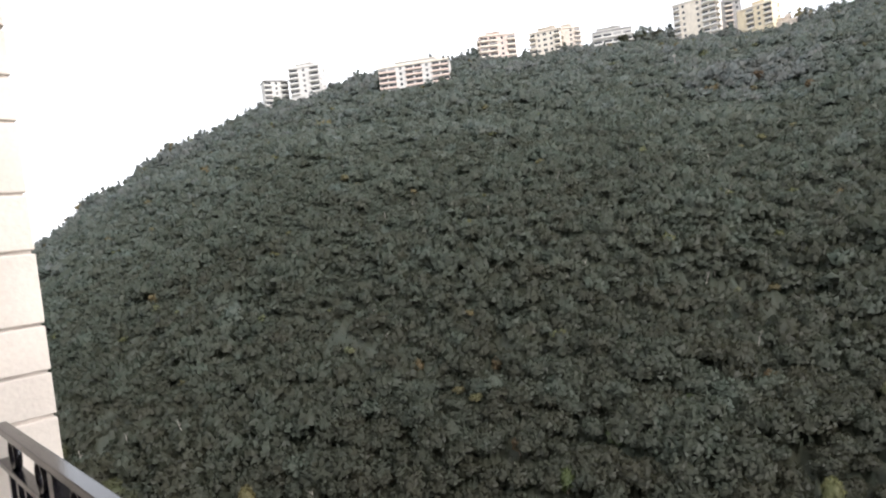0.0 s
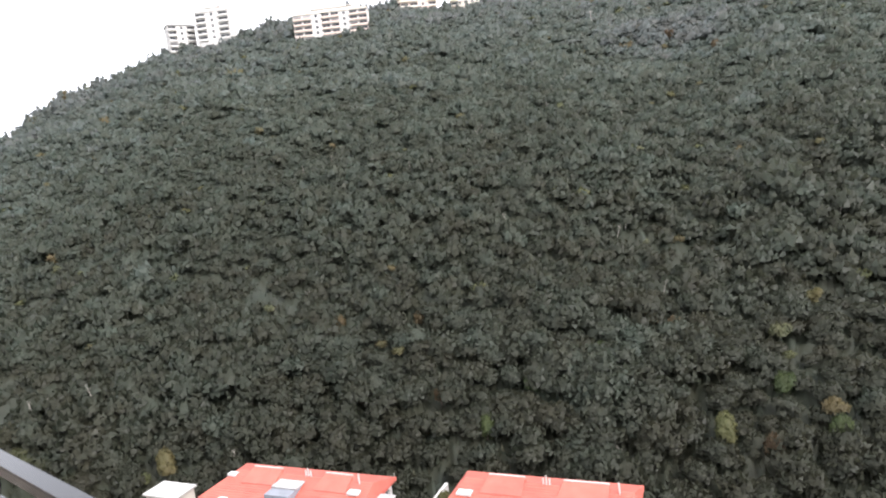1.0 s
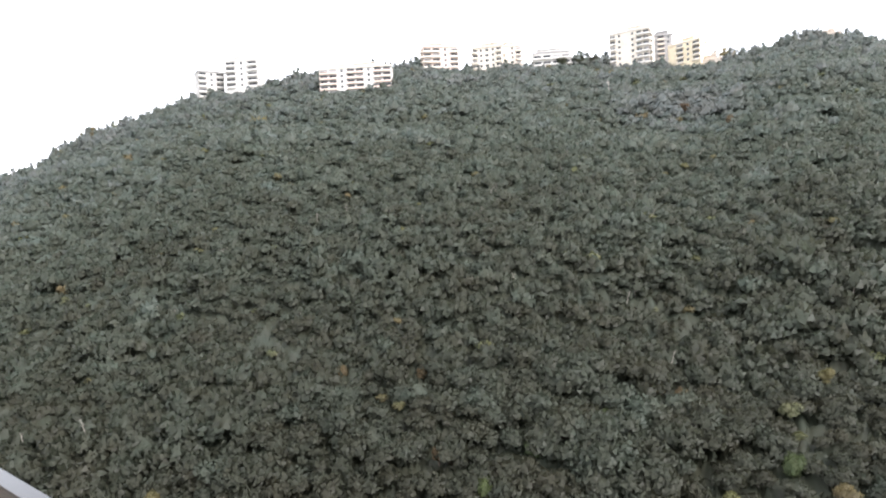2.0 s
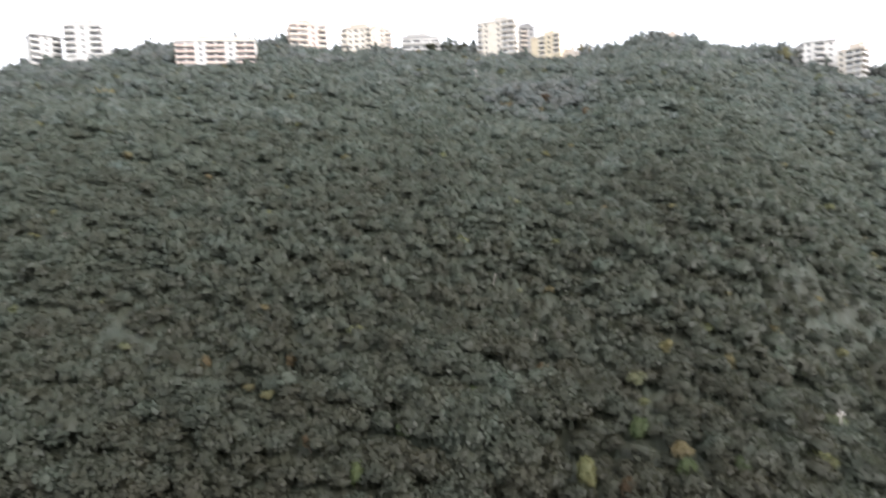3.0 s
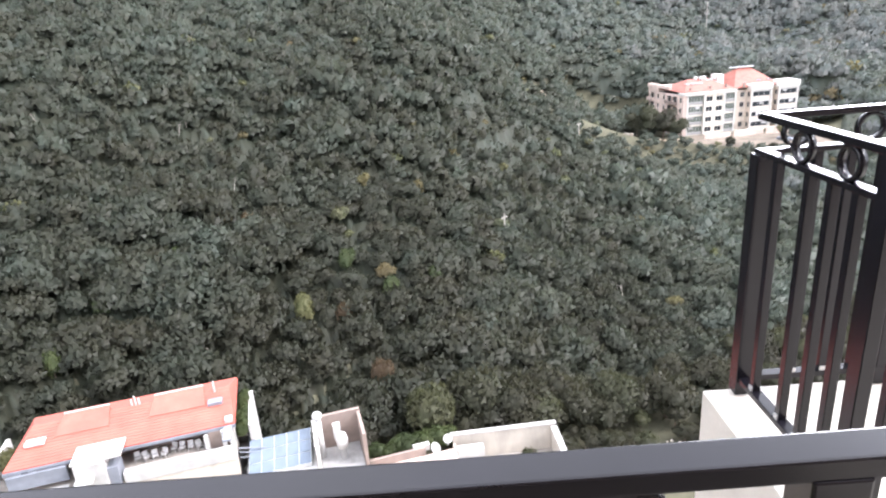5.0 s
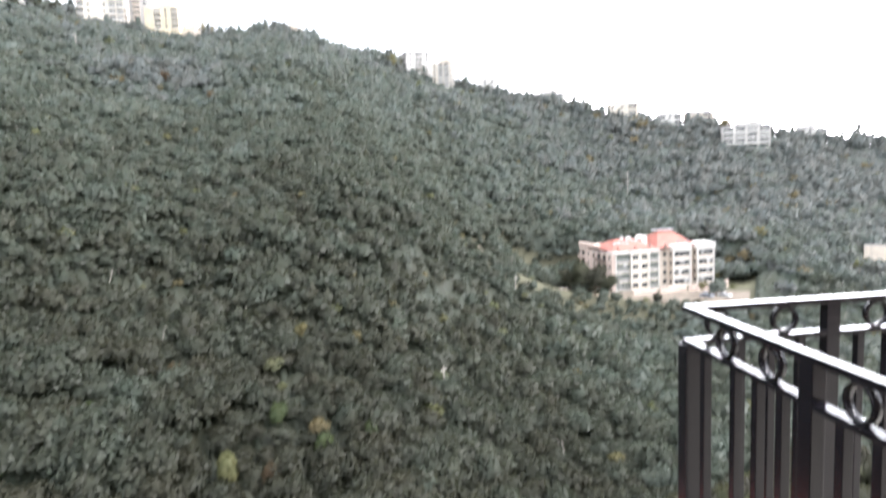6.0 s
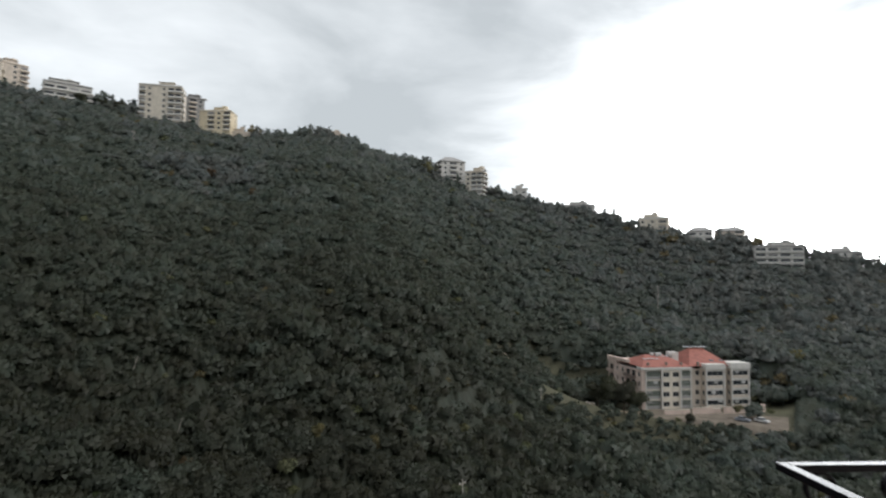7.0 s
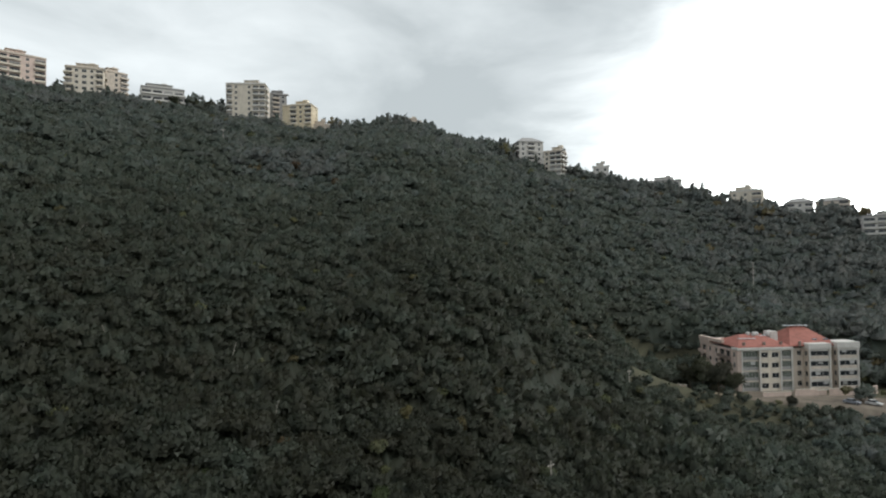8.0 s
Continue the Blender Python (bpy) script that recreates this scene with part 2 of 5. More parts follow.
M_SHUTTER = material("grey_shutter", (0.30, 0.29, 0.28), rough=0.6, vary=0.12)
M_SOLAR = material("pale_blue_solar_glass", (0.105, 0.135, 0.175), rough=0.2, vary=0.15, scale=1.5, bump=0, coat=0.1)
M_PANEL = material("silver_solar_panel", (0.62, 0.65, 0.68), rough=0.25, vary=0.08, scale=2, bump=0)
M_STEEL = material("galvanised_steel", (0.50, 0.50, 0.49), rough=0.45, metal=0.6, vary=0.15)
M_TANK = material("white_water_tank", (0.44, 0.43, 0.415), rough=0.5, vary=0.1, scale=2, stain=(0.4, 0.38, 0.35), stain_amount=0.5)
M_PLASTIC = material("white_plastic", (0.46, 0.45, 0.44), rough=0.4, vary=0.06)
M_WOODPOLE = material("grey_timber_pole", (0.36, 0.33, 0.29), rough=0.9, vary=0.2)
M_DEAD = material("dead_wood", (0.23, 0.21, 0.18), rough=0.9, vary=0.25)
M_ROCK = material("rubble_stone", (0.42, 0.37, 0.32), rough=0.9, vary=0.3, scale=1.0, bump=0.5, bump_scale=6, by_object=0.25)
M_YARD = material("damp_earth", (0.150, 0.125, 0.10), rough=0.9, vary=0.3, scale=0.3, bump=0.4, bump_scale=3, spec=0.2)
# wet paving copy, darkened against the raised exposure as well
M_NEAR_PAVE = material("darkened_wet_paving", (0.29, 0.265, 0.235), rough=0.5, vary=0.18, scale=0.8, bump=0.15, bump_scale=10, stain=(0.20, 0.18, 0.16), stain_amount=0.5)
M_PAVE = material("pale_paving", (0.42, 0.37, 0.31), rough=0.8, vary=0.15, scale=0.8, bump=0.15, bump_scale=10, stain=(0.33, 0.29, 0.25), stain_amount=0.5)


# ---- building blocks ----
def mesh_of(name, bm, mat, smooth=False):
    me = bpy.data.meshes.new(name)
    bm.normal_update()
    bm.to_mesh(me)
    bm.free()
    if smooth:
        me.polygons.foreach_set("use_smooth", [True] * len(me.polygons))
    me.materials.append(mat)
    return me


def part(name, bm, mat, parent, label="", smooth=False):
    me = bm if isinstance(bm, bpy.types.Mesh) else mesh_of(name, bm, mat, smooth)
    ob = new(name, me)
    ob.parent = parent
    if label:
        ob["label"] = label
    return ob


def thing(name, label, category, m=None, group="", kind=""):
    ob = new(name)
    ob.empty_display_size = 0.2
    ob.matrix_world = m or Matrix()
    return tagged(ob, label, category, group, kind)


def box(bm, x0, x1, y0, y1, z0, z1, bevel=0.0, m=None):
    vs = [bm.verts.new(p) for p in ((x0, y0, z0), (x1, y0, z0), (x1, y1, z0), (x0, y1, z0), (x0, y0, z1), (x1, y0, z1), (x1, y1, z1), (x0, y1, z1))]
    fs = [bm.faces.new([vs[i] for i in q]) for q in ((3, 2, 1, 0), (4, 5, 6, 7), (0, 1, 5, 4), (1, 2, 6, 5), (2, 3, 7, 6), (3, 0, 4, 7))]
    if bevel:
        es = list({e for f in fs for e in f.edges})
        out = bmesh.ops.bevel(bm, geom=es, offset=bevel, segments=2, profile=0.6, affect="EDGES")
        vs = list({v for f in out["faces"] for v in f.verts} | {v for v in vs if v.is_valid})
    if m:
        for v in vs:
            v.co = m @ v.co
    return vs


def boxed(*args, **kw):
    bm = bmesh.new()
    box(bm, *args, **kw)
    return bm


def rod(bm, a, b, r0, r1=None, seg=8):
    """A tapered rod from a to b."""
    a, b = Vector(a), Vector(b)
    q = (b - a).to_track_quat("Z", "Y").to_matrix()
    r1 = r0 if r1 is None else r1
    ring = [[bm.verts.new(p + q @ Vector((r * math.cos(2 * math.pi * i / seg), r * math.sin(2 * math.pi * i / seg), 0))) for i in range(seg)] for p, r in ((a, r0), (b, r1))]
    for i in range(seg):
        j = (i + 1) % seg
        bm.faces.new((ring[0][i], ring[0][j], ring[1][j], ring[1][i]))
    bm.faces.new(ring[0][::-1])
    bm.faces.new(ring[1])


def rodded(*args, **kw):
    bm = bmesh.new()
    rod(bm, *args, **kw)
    return bm


def lathe(bm, profile, centre=(0, 0, 0), seg=14):
    rings = []
    for r, z in profile:
        rings.append([bm.verts.new((centre[0] + r * math.cos(2 * math.pi * i / seg), centre[1] + r * math.sin(2 * math.pi * i / seg), centre[2] + z)) for i in range(seg)])
    for a, b in zip(rings, rings[1:]):
        for i in range(seg):
            j = (i + 1) % seg
            bm.faces.new((a[i], a[j], b[j], b[i]))
    bm.faces.new(rings[0][::-1])
    bm.faces.new(rings[-1])


def solid(bm, pts, faces):
    vs = [bm.verts.new(p) for p in pts]
    for f in faces:
        bm.faces.new([vs[i] for i in f])


def prism(bm, outline, z0, z1):
    """An upright block over a footprint."""
    n = len(outline)
    lo = [bm.verts.new((x, y, z0)) for x, y in outline]
    hi = [bm.verts.new((x, y, z1)) for x, y in outline]
    bm.faces.new(lo[::-1])
    bm.faces.new(hi)
    for i in range(n):
        j = (i + 1) % n
        bm.faces.new((lo[i], lo[j], hi[j], hi[i]))


def hip_roof(bm, x0, x1, y0, y1, z0, z1, inset, thick=0.25):
    """A hipped roof with a thick eave."""
    ym, r0, r1 = (y0 + y1) / 2, x0 + inset, x1 - inset
    pts = [(x0, y0, z0), (x1, y0, z0), (x1, y1, z0), (x0, y1, z0), (r0, ym, z1), (r1, ym, z1)]
    pts += [(x, y, z - thick) for x, y, z in pts[:4]]
    solid(bm, pts, [(0, 1, 5, 4), (1, 2, 5), (2, 3, 4, 5), (3, 0, 4), (6, 7, 1, 0), (7, 8, 2, 1), (8, 9, 3, 2), (9, 6, 0, 3), (9, 8, 7, 6)])


def polar(az, dist, z=0.0):
    a = radians(az)
    return Vector((-math.sin(a) * dist, math.cos(a) * dist, z))


EYE_Z = 1.55


def by_elevation(az, dist, el):
    return polar(az, dist, EYE_Z + dist * math.tan(radians(el)))


# ---- the land ----
RIDGE_AZ = [-130, -110, -95, -83, -78.5, -74, -70, -67.2, -62.5, -57, -51.5, -47.2, -43.9, -39.7, -35, -30.4, -26.6, -21, -18, -13.5, -8, -4.7, -1.3, 5, 10.5, 15.9, 21.4, 24.6, 28.3, 31.4, 34.3, 40, 60, 90]
RIDGE_EL = [-2, -1, 0.5, 2.1, 3.0, 3.9, 4.7, 5.5, 6.4, 7.7, 8.9, 10.2, 11.6, 13.0, 13.5, 13.15, 13.3, 13.9, 14.5, 14.5, 14.8, 15.2, 15.2, 14.8, 14.0, 12.75, 10.35, 9.0, 6.6, 4.4, 2.3, -0.5, -4, -6]
FLOOR_Z = -47.0


def smooth(a, b, x):
    t = np.clip((x - a) / (b - a), 0, 1)
    return t * t * (3 - 2 * t)


def ridge_far(az):
    return 382 + 12 * ((az + 25) / 50) ** 2


def foot_far(az):
    return 67 / np.cos(np.radians(np.clip(az + 27, -14, 50)))


def land(az, d):
    """The ground's height at a bearing (degrees, left positive) and distance; arrays."""
    az, d = np.asarray(az, float), np.asarray(d, float)
    dr, df = ridge_far(az), foot_far(az)
    zr = EYE_Z + dr * np.tan(np.radians(np.interp(az, RIDGE_AZ, RIDGE_EL) - 0.6))
    s = np.clip((d - df) / (dr - df), 0, 1)
    p = 1.0 + 1.5 * smooth(-42, -66, az)
    z = FLOOR_Z + (zr - FLOOR_Z) * s ** p
    # gullies and humps
    x, y = -np.sin(np.radians(az)) * d, np.cos(np.radians(az)) * d
    w = np.sin(x * 0.055 + 1.3 * np.sin(y * 0.021)) * 1.6 + np.sin(x * 0.021 + y * 0.034 + 1.0) * 2.6 + np.sin(y * 0.085 + x * 0.03) * 0.9
    z = z + w * np.clip(4 * s, 0, 1) * np.clip(3 * (1 - s), 0, 1)
    # shelf for the block of flats and its road
    shelf = smooth(-53, -58, az) * smooth(-80, -75.5, az) * smooth(199, 205, d) * smooth(258, 244, d)
    z = z * (1 - shelf) + (-37.6 + 3.2 * smooth(-62.5, -55, az)) * shelf
    # beyond the crest
    over = np.clip(d - dr, 0, None)
    z = z - 0.02 * np.minimum(over, 60) - 0.12 * np.clip(over - 60, 0, 900)
    # side on which the balcony stands
    back = smooth(75, 110, np.abs(az + 27))
    z_back = FLOOR_Z + np.clip(d - 30, 0, 400) * 0.12 - np.clip(d - 600, 0, 3000) * 0.02
    return z * (1 - back) + z_back * back


def land_at(az, d):
    return float(land(np.array([az]), np.array([d]))[0])


def ground_point(az, el):
    """Where the sight line at that bearing and elevation meets the hill."""
    d = np.arange(60, 420, 0.5)
    gap = EYE_Z + d * math.tan(radians(el)) - (land(np.full_like(d, az), d) + 2.0)
    hit = np.argmax(gap < 0)
    return float(d[hit])


AZS = np.concatenate([np.arange(-180, -100, 5.0), np.arange(-100, 60, 1.0), np.arange(60, 180, 5.0)])
DS = np.concatenate([np.arange(0, 60, 12.0) + 0.01, np.arange(60, 120, 4), np.arange(120, 420, 6), [440, 480, 560, 700, 1000, 1600, 2600, 4200]])
gaz, gd = np.meshgrid(AZS, DS)
gz = land(gaz, gd)
gx, gy = -np.sin(np.radians(gaz)) * gd, np.cos(np.radians(gaz)) * gd
na, nd_ = len(AZS), len(DS)
faces = [(j * na + i, (j + 1) * na + i, (j + 1) * na + (i + 1) % na, j * na + (i + 1) % na) for j in range(nd_ - 1) for i in range(na)]
me = bpy.data.meshes.new("ground")
me.from_pydata(np.stack([gx, gy, gz], -1).reshape(-1, 3).tolist(), [], faces)
me.polygons.foreach_set("use_smooth", [True] * len(me.polygons))
me.materials.append(M_SOIL)
me.update()
tagged(new("ground", me), "steep brown-green hillside soil under dense scrub", "ground", kind="structure")


# ---- the balcony: our own parapet, the neighbouring one, the stone pillar ----
BALCONY = Matrix((( R_AX.x, N_AX.x, 0, 0), (R_AX.y, N_AX.y, 0, 0), (0, 0, 1, 0), (0, 0, 0, 1)))
RAIL_TOP = 1.09


def ring_mesh():
    bm = bmesh.new()
    seg, ro, ri, w = 22, 0.0525, 0.041, 0.011
    loops = []
    for i in range(seg):
        c, s = math.cos(2 * math.pi * i / seg), math.sin(2 * math.pi * i / seg)
        loops.append([bm.verts.new((r * c, y, r * s)) for r, y in ((ro, -w), (ro, w), (ri, w), (ri, -w))])
    for i in range(seg):
        a, b = loops[i], loops[(i + 1) % seg]
        for k in range(4):
            bm.faces.new((a[k], b[k], b[(k + 1) % 4], a[(k + 1) % 4]))
    bmesh.ops.recalc_face_normals(bm, faces=bm.faces)
    return mesh_of("ring", bm, M_PAINT, True)


RING = ring_mesh()
BALUSTER = mesh_of("baluster", boxed(-0.0145, 0.0145, -0.0145, 0.0145, 0.035, 0.945, bevel=0.002), M_PAINT)
POST = mesh_of("post", boxed(-0.027, 0.027, -0.0215, 0.0215, -0.045, 1.068, bevel=0.003), M_PAINT)
CORNER_POST = mesh_of("corner_post", boxed(-0.030, 0.030, -0.030, 0.030, -0.045, 0.944, bevel=0.003), M_PAINT)
CLIP = mesh_of("bracket", boxed(-0.012, 0.012, -0.02, 0.02, -0.006, 0.018, bevel=0.002), M_STEEL)


def railing(label, m, length, posts, rings, corners, bars=()):
    """A parapet along x: handrail, second rail, foot rail, posts and rings where given, five balusters between posts."""
    top = thing("railing", label, "railing", m, group="balcony railings")
    part("handrail", boxed(-0.02, length, -0.02, 0.02, RAIL_TOP - 0.024, RAIL_TOP, bevel=0.003), M_PAINT, top)
    part("second_rail", boxed(-0.02, length, -0.02, 0.02, 0.942, 0.962, bevel=0.002), M_PAINT, top)
    part("foot_rail", boxed(0, length, -0.022, 0.022, 0.012, 0.036, bevel=0.002), M_PAINT, top)
    for x in posts:
        if 0.1 < x < length:
            part("post", POST, None, top).location.x = x
    for xb in bars or [x + k * 0.1215 for x in posts for k in range(1, 6)]:
        if 0.06 < xb < length - 0.03:
            part("baluster", BALUSTER, None, top).location.x = xb
            part("bracket", CLIP, None, top, "small steel bracket").location = (xb, 0, 0.036)
    for x in rings:
        if 0.04 < x < length - 0.06:
            part("ring", RING, None, top).location = (x, 0, 1.0138)
    for c in corners:
        part("corner_post", CORNER_POST, None, top).location.x = c
    return top


LEFT_END, SIDE_X, OUR_Y, OUT_Y = -2.74, 1.155, 0.463, 2.208
BAY = 0.73
OURS = [k * 0.76 for k in range(6)]
railing("wet black iron balcony railing with rings, meeting the pillar", BALCONY @ pose(LEFT_END + 0.03, OUR_Y, 0), SIDE_X - LEFT_END - 0.03, OURS, [x + k for x in OURS for k in (0.19, 0.57)], [])
SIDE_POSTS = [0.660 + k * BAY for k in (-1, 0, 1)]
railing("wet black iron side railing of the balcony", BALCONY @ pose(SIDE_X, OUT_Y, 0, 0, 0, -90), OUT_Y - OUR_Y - 0.03, SIDE_POSTS, [0.250, 0.489, 0.833, 1.22], [0.0], [0.118, 0.306, 0.424, 0.542, 0.779, 0.898, 1.02, 1.14, 1.26, 1.51, 1.63])
FRONT_POSTS = [0.537 + k * BAY for k in range(-1, 6)]
railing("wet black iron front railing of the projecting balcony", BALCONY @ pose(SIDE_X + 0.03, OUT_Y, 0), 4.2, FRONT_POSTS, [0.085] + [x + k for x in FRONT_POSTS for k in (-0.189, 0.193)], [4.2])

slab = thing("balcony_slab", "cream plastered balcony ledge and tiled floor", "balcony", BALCONY, kind="structure")
part("ledge", boxed(1.016, 5.6, -1.6, 2.235, -0.62, -0.05, bevel=0.008), M_LEDGE, slab, "cream plaster ledge")
part("floor_slab", boxed(LEFT_END, 0.995, -1.6, 0.56, -0.4, -0.05, bevel=0.006), M_LEDGE, slab)
part("floor_tiles", boxed(LEFT_END, 1.1, -1.6, 0.42, -0.046, 0.0, bevel=0.004), M_FLOOR, slab)

# unseen slab overhead, added to darken what the railing reflects
shade_slab_me = mesh_of("ceiling", boxed(LEFT_END + 0.01, 1.1, -1.59, 0.3, 2.75, 2.95), M_LEDGE)
ceiling = tagged(new("ceiling", shade_slab_me), "unseen plaster slab added overhead to darken the railing", "ceiling", kind="structure")
ceiling.matrix_world = BALCONY

pillar = thing("wall_pillar", "cream limestone side wall with open joints", "wall", BALCONY, kind="structure")
PX, PY = LEFT_END, 0.645
part("core", boxed(PX - 0.5, PX - 0.011, -1.6, PY - 0.011, -3.0, 6.0), M_MORTAR, pillar)
rng = random.Random(5)
z = -2.285
row = 0
COURSES = [0.17, 0.18, 0.275, 0.22, 0.27]
while z < 5.95:
    h = COURSES[row % 5]
    y = PY
    first = True
    lengths = [0.42, 0.66, 0.66, 0.51] if row % 2 else [0.74, 0.60, 0.66, 0.25]
    for k, ln in enumerate(lengths):
        y1, y0 = y, max(-1.6, y - ln)
        j = rng.uniform(-0.003, 0.003)
        dz = rng.uniform(0.003, 0.012)
        if k == 0:
            bm = boxed(PX - 0.36, PX + j, y0 + 0.005, y1, z + dz, z + h - 0.004, bevel=0.006)
        else:
            bm = boxed(PX - 0.06, PX + j, y0 + 0.005, y1 - 0.003, z + dz, z + h - 0.004, bevel=0.006)
        part("stone", bm, M_STONE, pillar)
        y = y0
    part("stone", boxed(PX - 0.5, PX - 0.366, PY - 0.1, PY, z + 0.006, z + h - 0.004, bevel=0.006), M_STONE, pillar)
    z += h
    row += 1

home = thing("home_building", "tall cream apartment block that carries the balcony", "building", BALCONY, kind="structure")
# unseen wall, brown in place of shade to darken the railing's reflections
part("rear_wall", boxed(-6, 9, -2.0, -1.605, -47.5, 6), M_BROWN, home)
part("body", boxed(-6, 9, -14, -2.005, -47.5, 6), M_BEIGE, home)

# ---- blocks of flats ----
PANES = {}


def pane_meshes(w, h, glass=None, lights=2):
    key = (round(w, 2), round(h, 2), lights, glass)
    if key not in PANES:
        bm = bmesh.new()
        bars = [-w / 2 + 0.035 + k * (w - 0.07) / lights for k in range(lights + 1)]
        for xc in bars:
            box(bm, xc - 0.035, xc + 0.035, 0, 0.06, 0.07, h - 0.07)
        box(bm, -w / 2, w / 2, 0, 0.06, 0, 0.07)
        box(bm, -w / 2, w / 2, 0, 0.06, h - 0.07, h)
        PANES[key] = (mesh_of("window_frame", bm, M_FRAME), mesh_of("pane", boxed(-w / 2 + 0.03, w / 2 - 0.03, 0.062, 0.08, 0.03, h - 0.03), glass or M_PANE))
    return PANES[key]


def wall_grid(bm, m, w, h, holes, thick=0.3):
    """A wall in the plane y = 0 of m, w wide and h high, with real openings (x0, x1, z0, z1)."""
    xs = sorted({0.0, w, *[v for o in holes for v in o[:2]]})
    zs = sorted({0.0, h, *[v for o in holes for v in o[2:]]})
    for z0, z1 in zip(zs, zs[1:]):
        run = None
        for x0, x1 in zip(xs, xs[1:]):
            cx, cz = (x0 + x1) / 2, (z0 + z1) / 2
            hole = any(o[0] < cx < o[1] and o[2] < cz < o[3] for o in holes)
            if not hole:
                run = (run[0], x1) if run else (x0, x1)
            if (hole or x1 == xs[-1]) and run:
                box(bm, run[0], run[1], 0, thick, z0, z1, m=m)
                run = None


def flank(building, m, w, floors, storey, bays, base, wall_mat, trim_mat, rail_mat, deep=0.9, fill=0.0, rng=None):
    """One facade: m stands at its lower left corner; bays is a string of w (window), d (double window), b (balcony), l (loggia), n (blank)."""
    holes = []
    n = len(bays)
    bw = w / n
    jobs = []
    for f in range(floors):
        z = base + f * storey
        for i, kind in enumerate(bays):
            cx = (i + 0.5) * bw
            if kind == "n":
                continue
            ww = {"w": min(1.4, bw * 0.6), "d": min(2.2, bw * 0.7), "b": bw * 0.82, "l": bw * 0.86, "g": bw * 0.94, "p": bw * 0.86}[kind]
            z0, z1 = (z + 0.85, z + 2.4) if kind in "wd" else (z + 0.15, z + 2.85 if kind == "g" else z + 2.5)
            holes.append((cx - ww / 2, cx + ww / 2, z0, z1))
            jobs.append((kind, cx, ww, z0, z1, z))
    bm = bmesh.new()
    wall_grid(bm, Matrix(), w, base + floors * storey, holes)
    wall = part("wall", bm, wall_mat, building)
    wall.matrix_local = m
    for kind, cx, ww, z0, z1, z in jobs:
        if kind in "gp":
            # a glazed-in balcony: parapet band, glazing above it, a pale slab edge
            fr, pn = pane_meshes(ww, z1 - z0 - 0.85, M_GLAZING if kind == "g" else M_PANE, 5 if kind == "g" else 3)
            win = part("window", fr, None, building)
            win.matrix_local = m @ pose(cx, 0.03 if kind == "g" else 0.12, z0 + 0.85)
            part("pane", pn, None, win)
            band = part("balcony", boxed(cx - ww / 2, cx + ww / 2, -0.06, 0.14, z0, z0 + 0.84, bevel=0.02), rail_mat, building, "plain balcony parapet band")
            band.matrix_local = m
            edge = part("slab_edge", boxed(cx - ww / 2 - 0.02, cx + ww / 2 + 0.02, -0.12, -0.005, z - 0.12, z + 0.13, bevel=0.02), trim_mat, building)
            edge.matrix_local = m
            if rng and rng.random() < fill:
                x_s = rng.uniform(cx - ww / 2, cx + ww / 2 - 1.6)
                sh = part("shutter", boxed(x_s, x_s + 1.5, 0.0 if kind == "g" else 0.06, 0.025 if kind == "g" else 0.1, z1 - rng.uniform(0.6, 1.2), z1 - 0.1), M_PLASTIC if rng.random() < 0.5 else M_SHUTTER, building, "drawn blind")
                sh.matrix_local = m
            continue
        fr, pn = pane_meshes(ww, z1 - z0)
        win = part("window", fr, None, building)
        win.matrix_local = m @ pose(cx, 0.14 if kind in "wd" else 0.55, z0)
        part("pane", pn, None, win)
        if kind in "bl":
            # side cheeks that close the deep opening
            out = deep if kind == "b" else 0.12
            bm = bmesh.new()
            box(bm, cx - bw * 0.46, cx + bw * 0.46, -out, 0.0, z - 0.02, z + 0.14)
            if kind == "b":
                box(bm, cx - bw * 0.46, cx + bw * 0.46, -out, -out + 0.1, z + 0.14, z + 0.98)
                box(bm, cx - bw * 0.46, cx - bw * 0.46 + 0.1, -out + 0.1, 0, z + 0.14, z + 0.98)
                box(bm, cx + bw * 0.46 - 0.1, cx + bw * 0.46, -out + 0.1, 0, z + 0.14, z + 0.98)
            else:
                box(bm, cx - ww / 2, cx + ww / 2, -0.1, 0.0, z + 0.14, z + 0.8)
            bal = part("balcony", bm, rail_mat, building)
            bal.matrix_local = m
            if rng and rng.random() < fill:
                sh = part("shutter", boxed(cx - ww / 2, cx + ww / 2, 0.02, 0.05, z1 - rng.uniform(0.6, 1.4), z1), M_SHUTTER, building)
                sh.matrix_local = m
    return wall


def tank(parent, x, y, z, r=0.7, h=1.3):
    bm = bmesh.new()
    lathe(bm, [(r, 0), (r, h * 0.85), (r * 0.7, h), (0.15, h * 1.06)], (x, y, z), 12)
    return part("water_tank", bm, M_TANK, parent, "white roof water tank", True)


BUILT = []


def site(az, el, fallback):
    """The distance at which the slope reaches that elevation."""
    d = np.arange(280, 400, 1.0)
    rise = np.degrees(np.arctan2(land(np.full_like(d, az), d) - EYE_Z, d))
    return float(d[np.argmax(rise > el)]) if (rise > el).any() else fallback


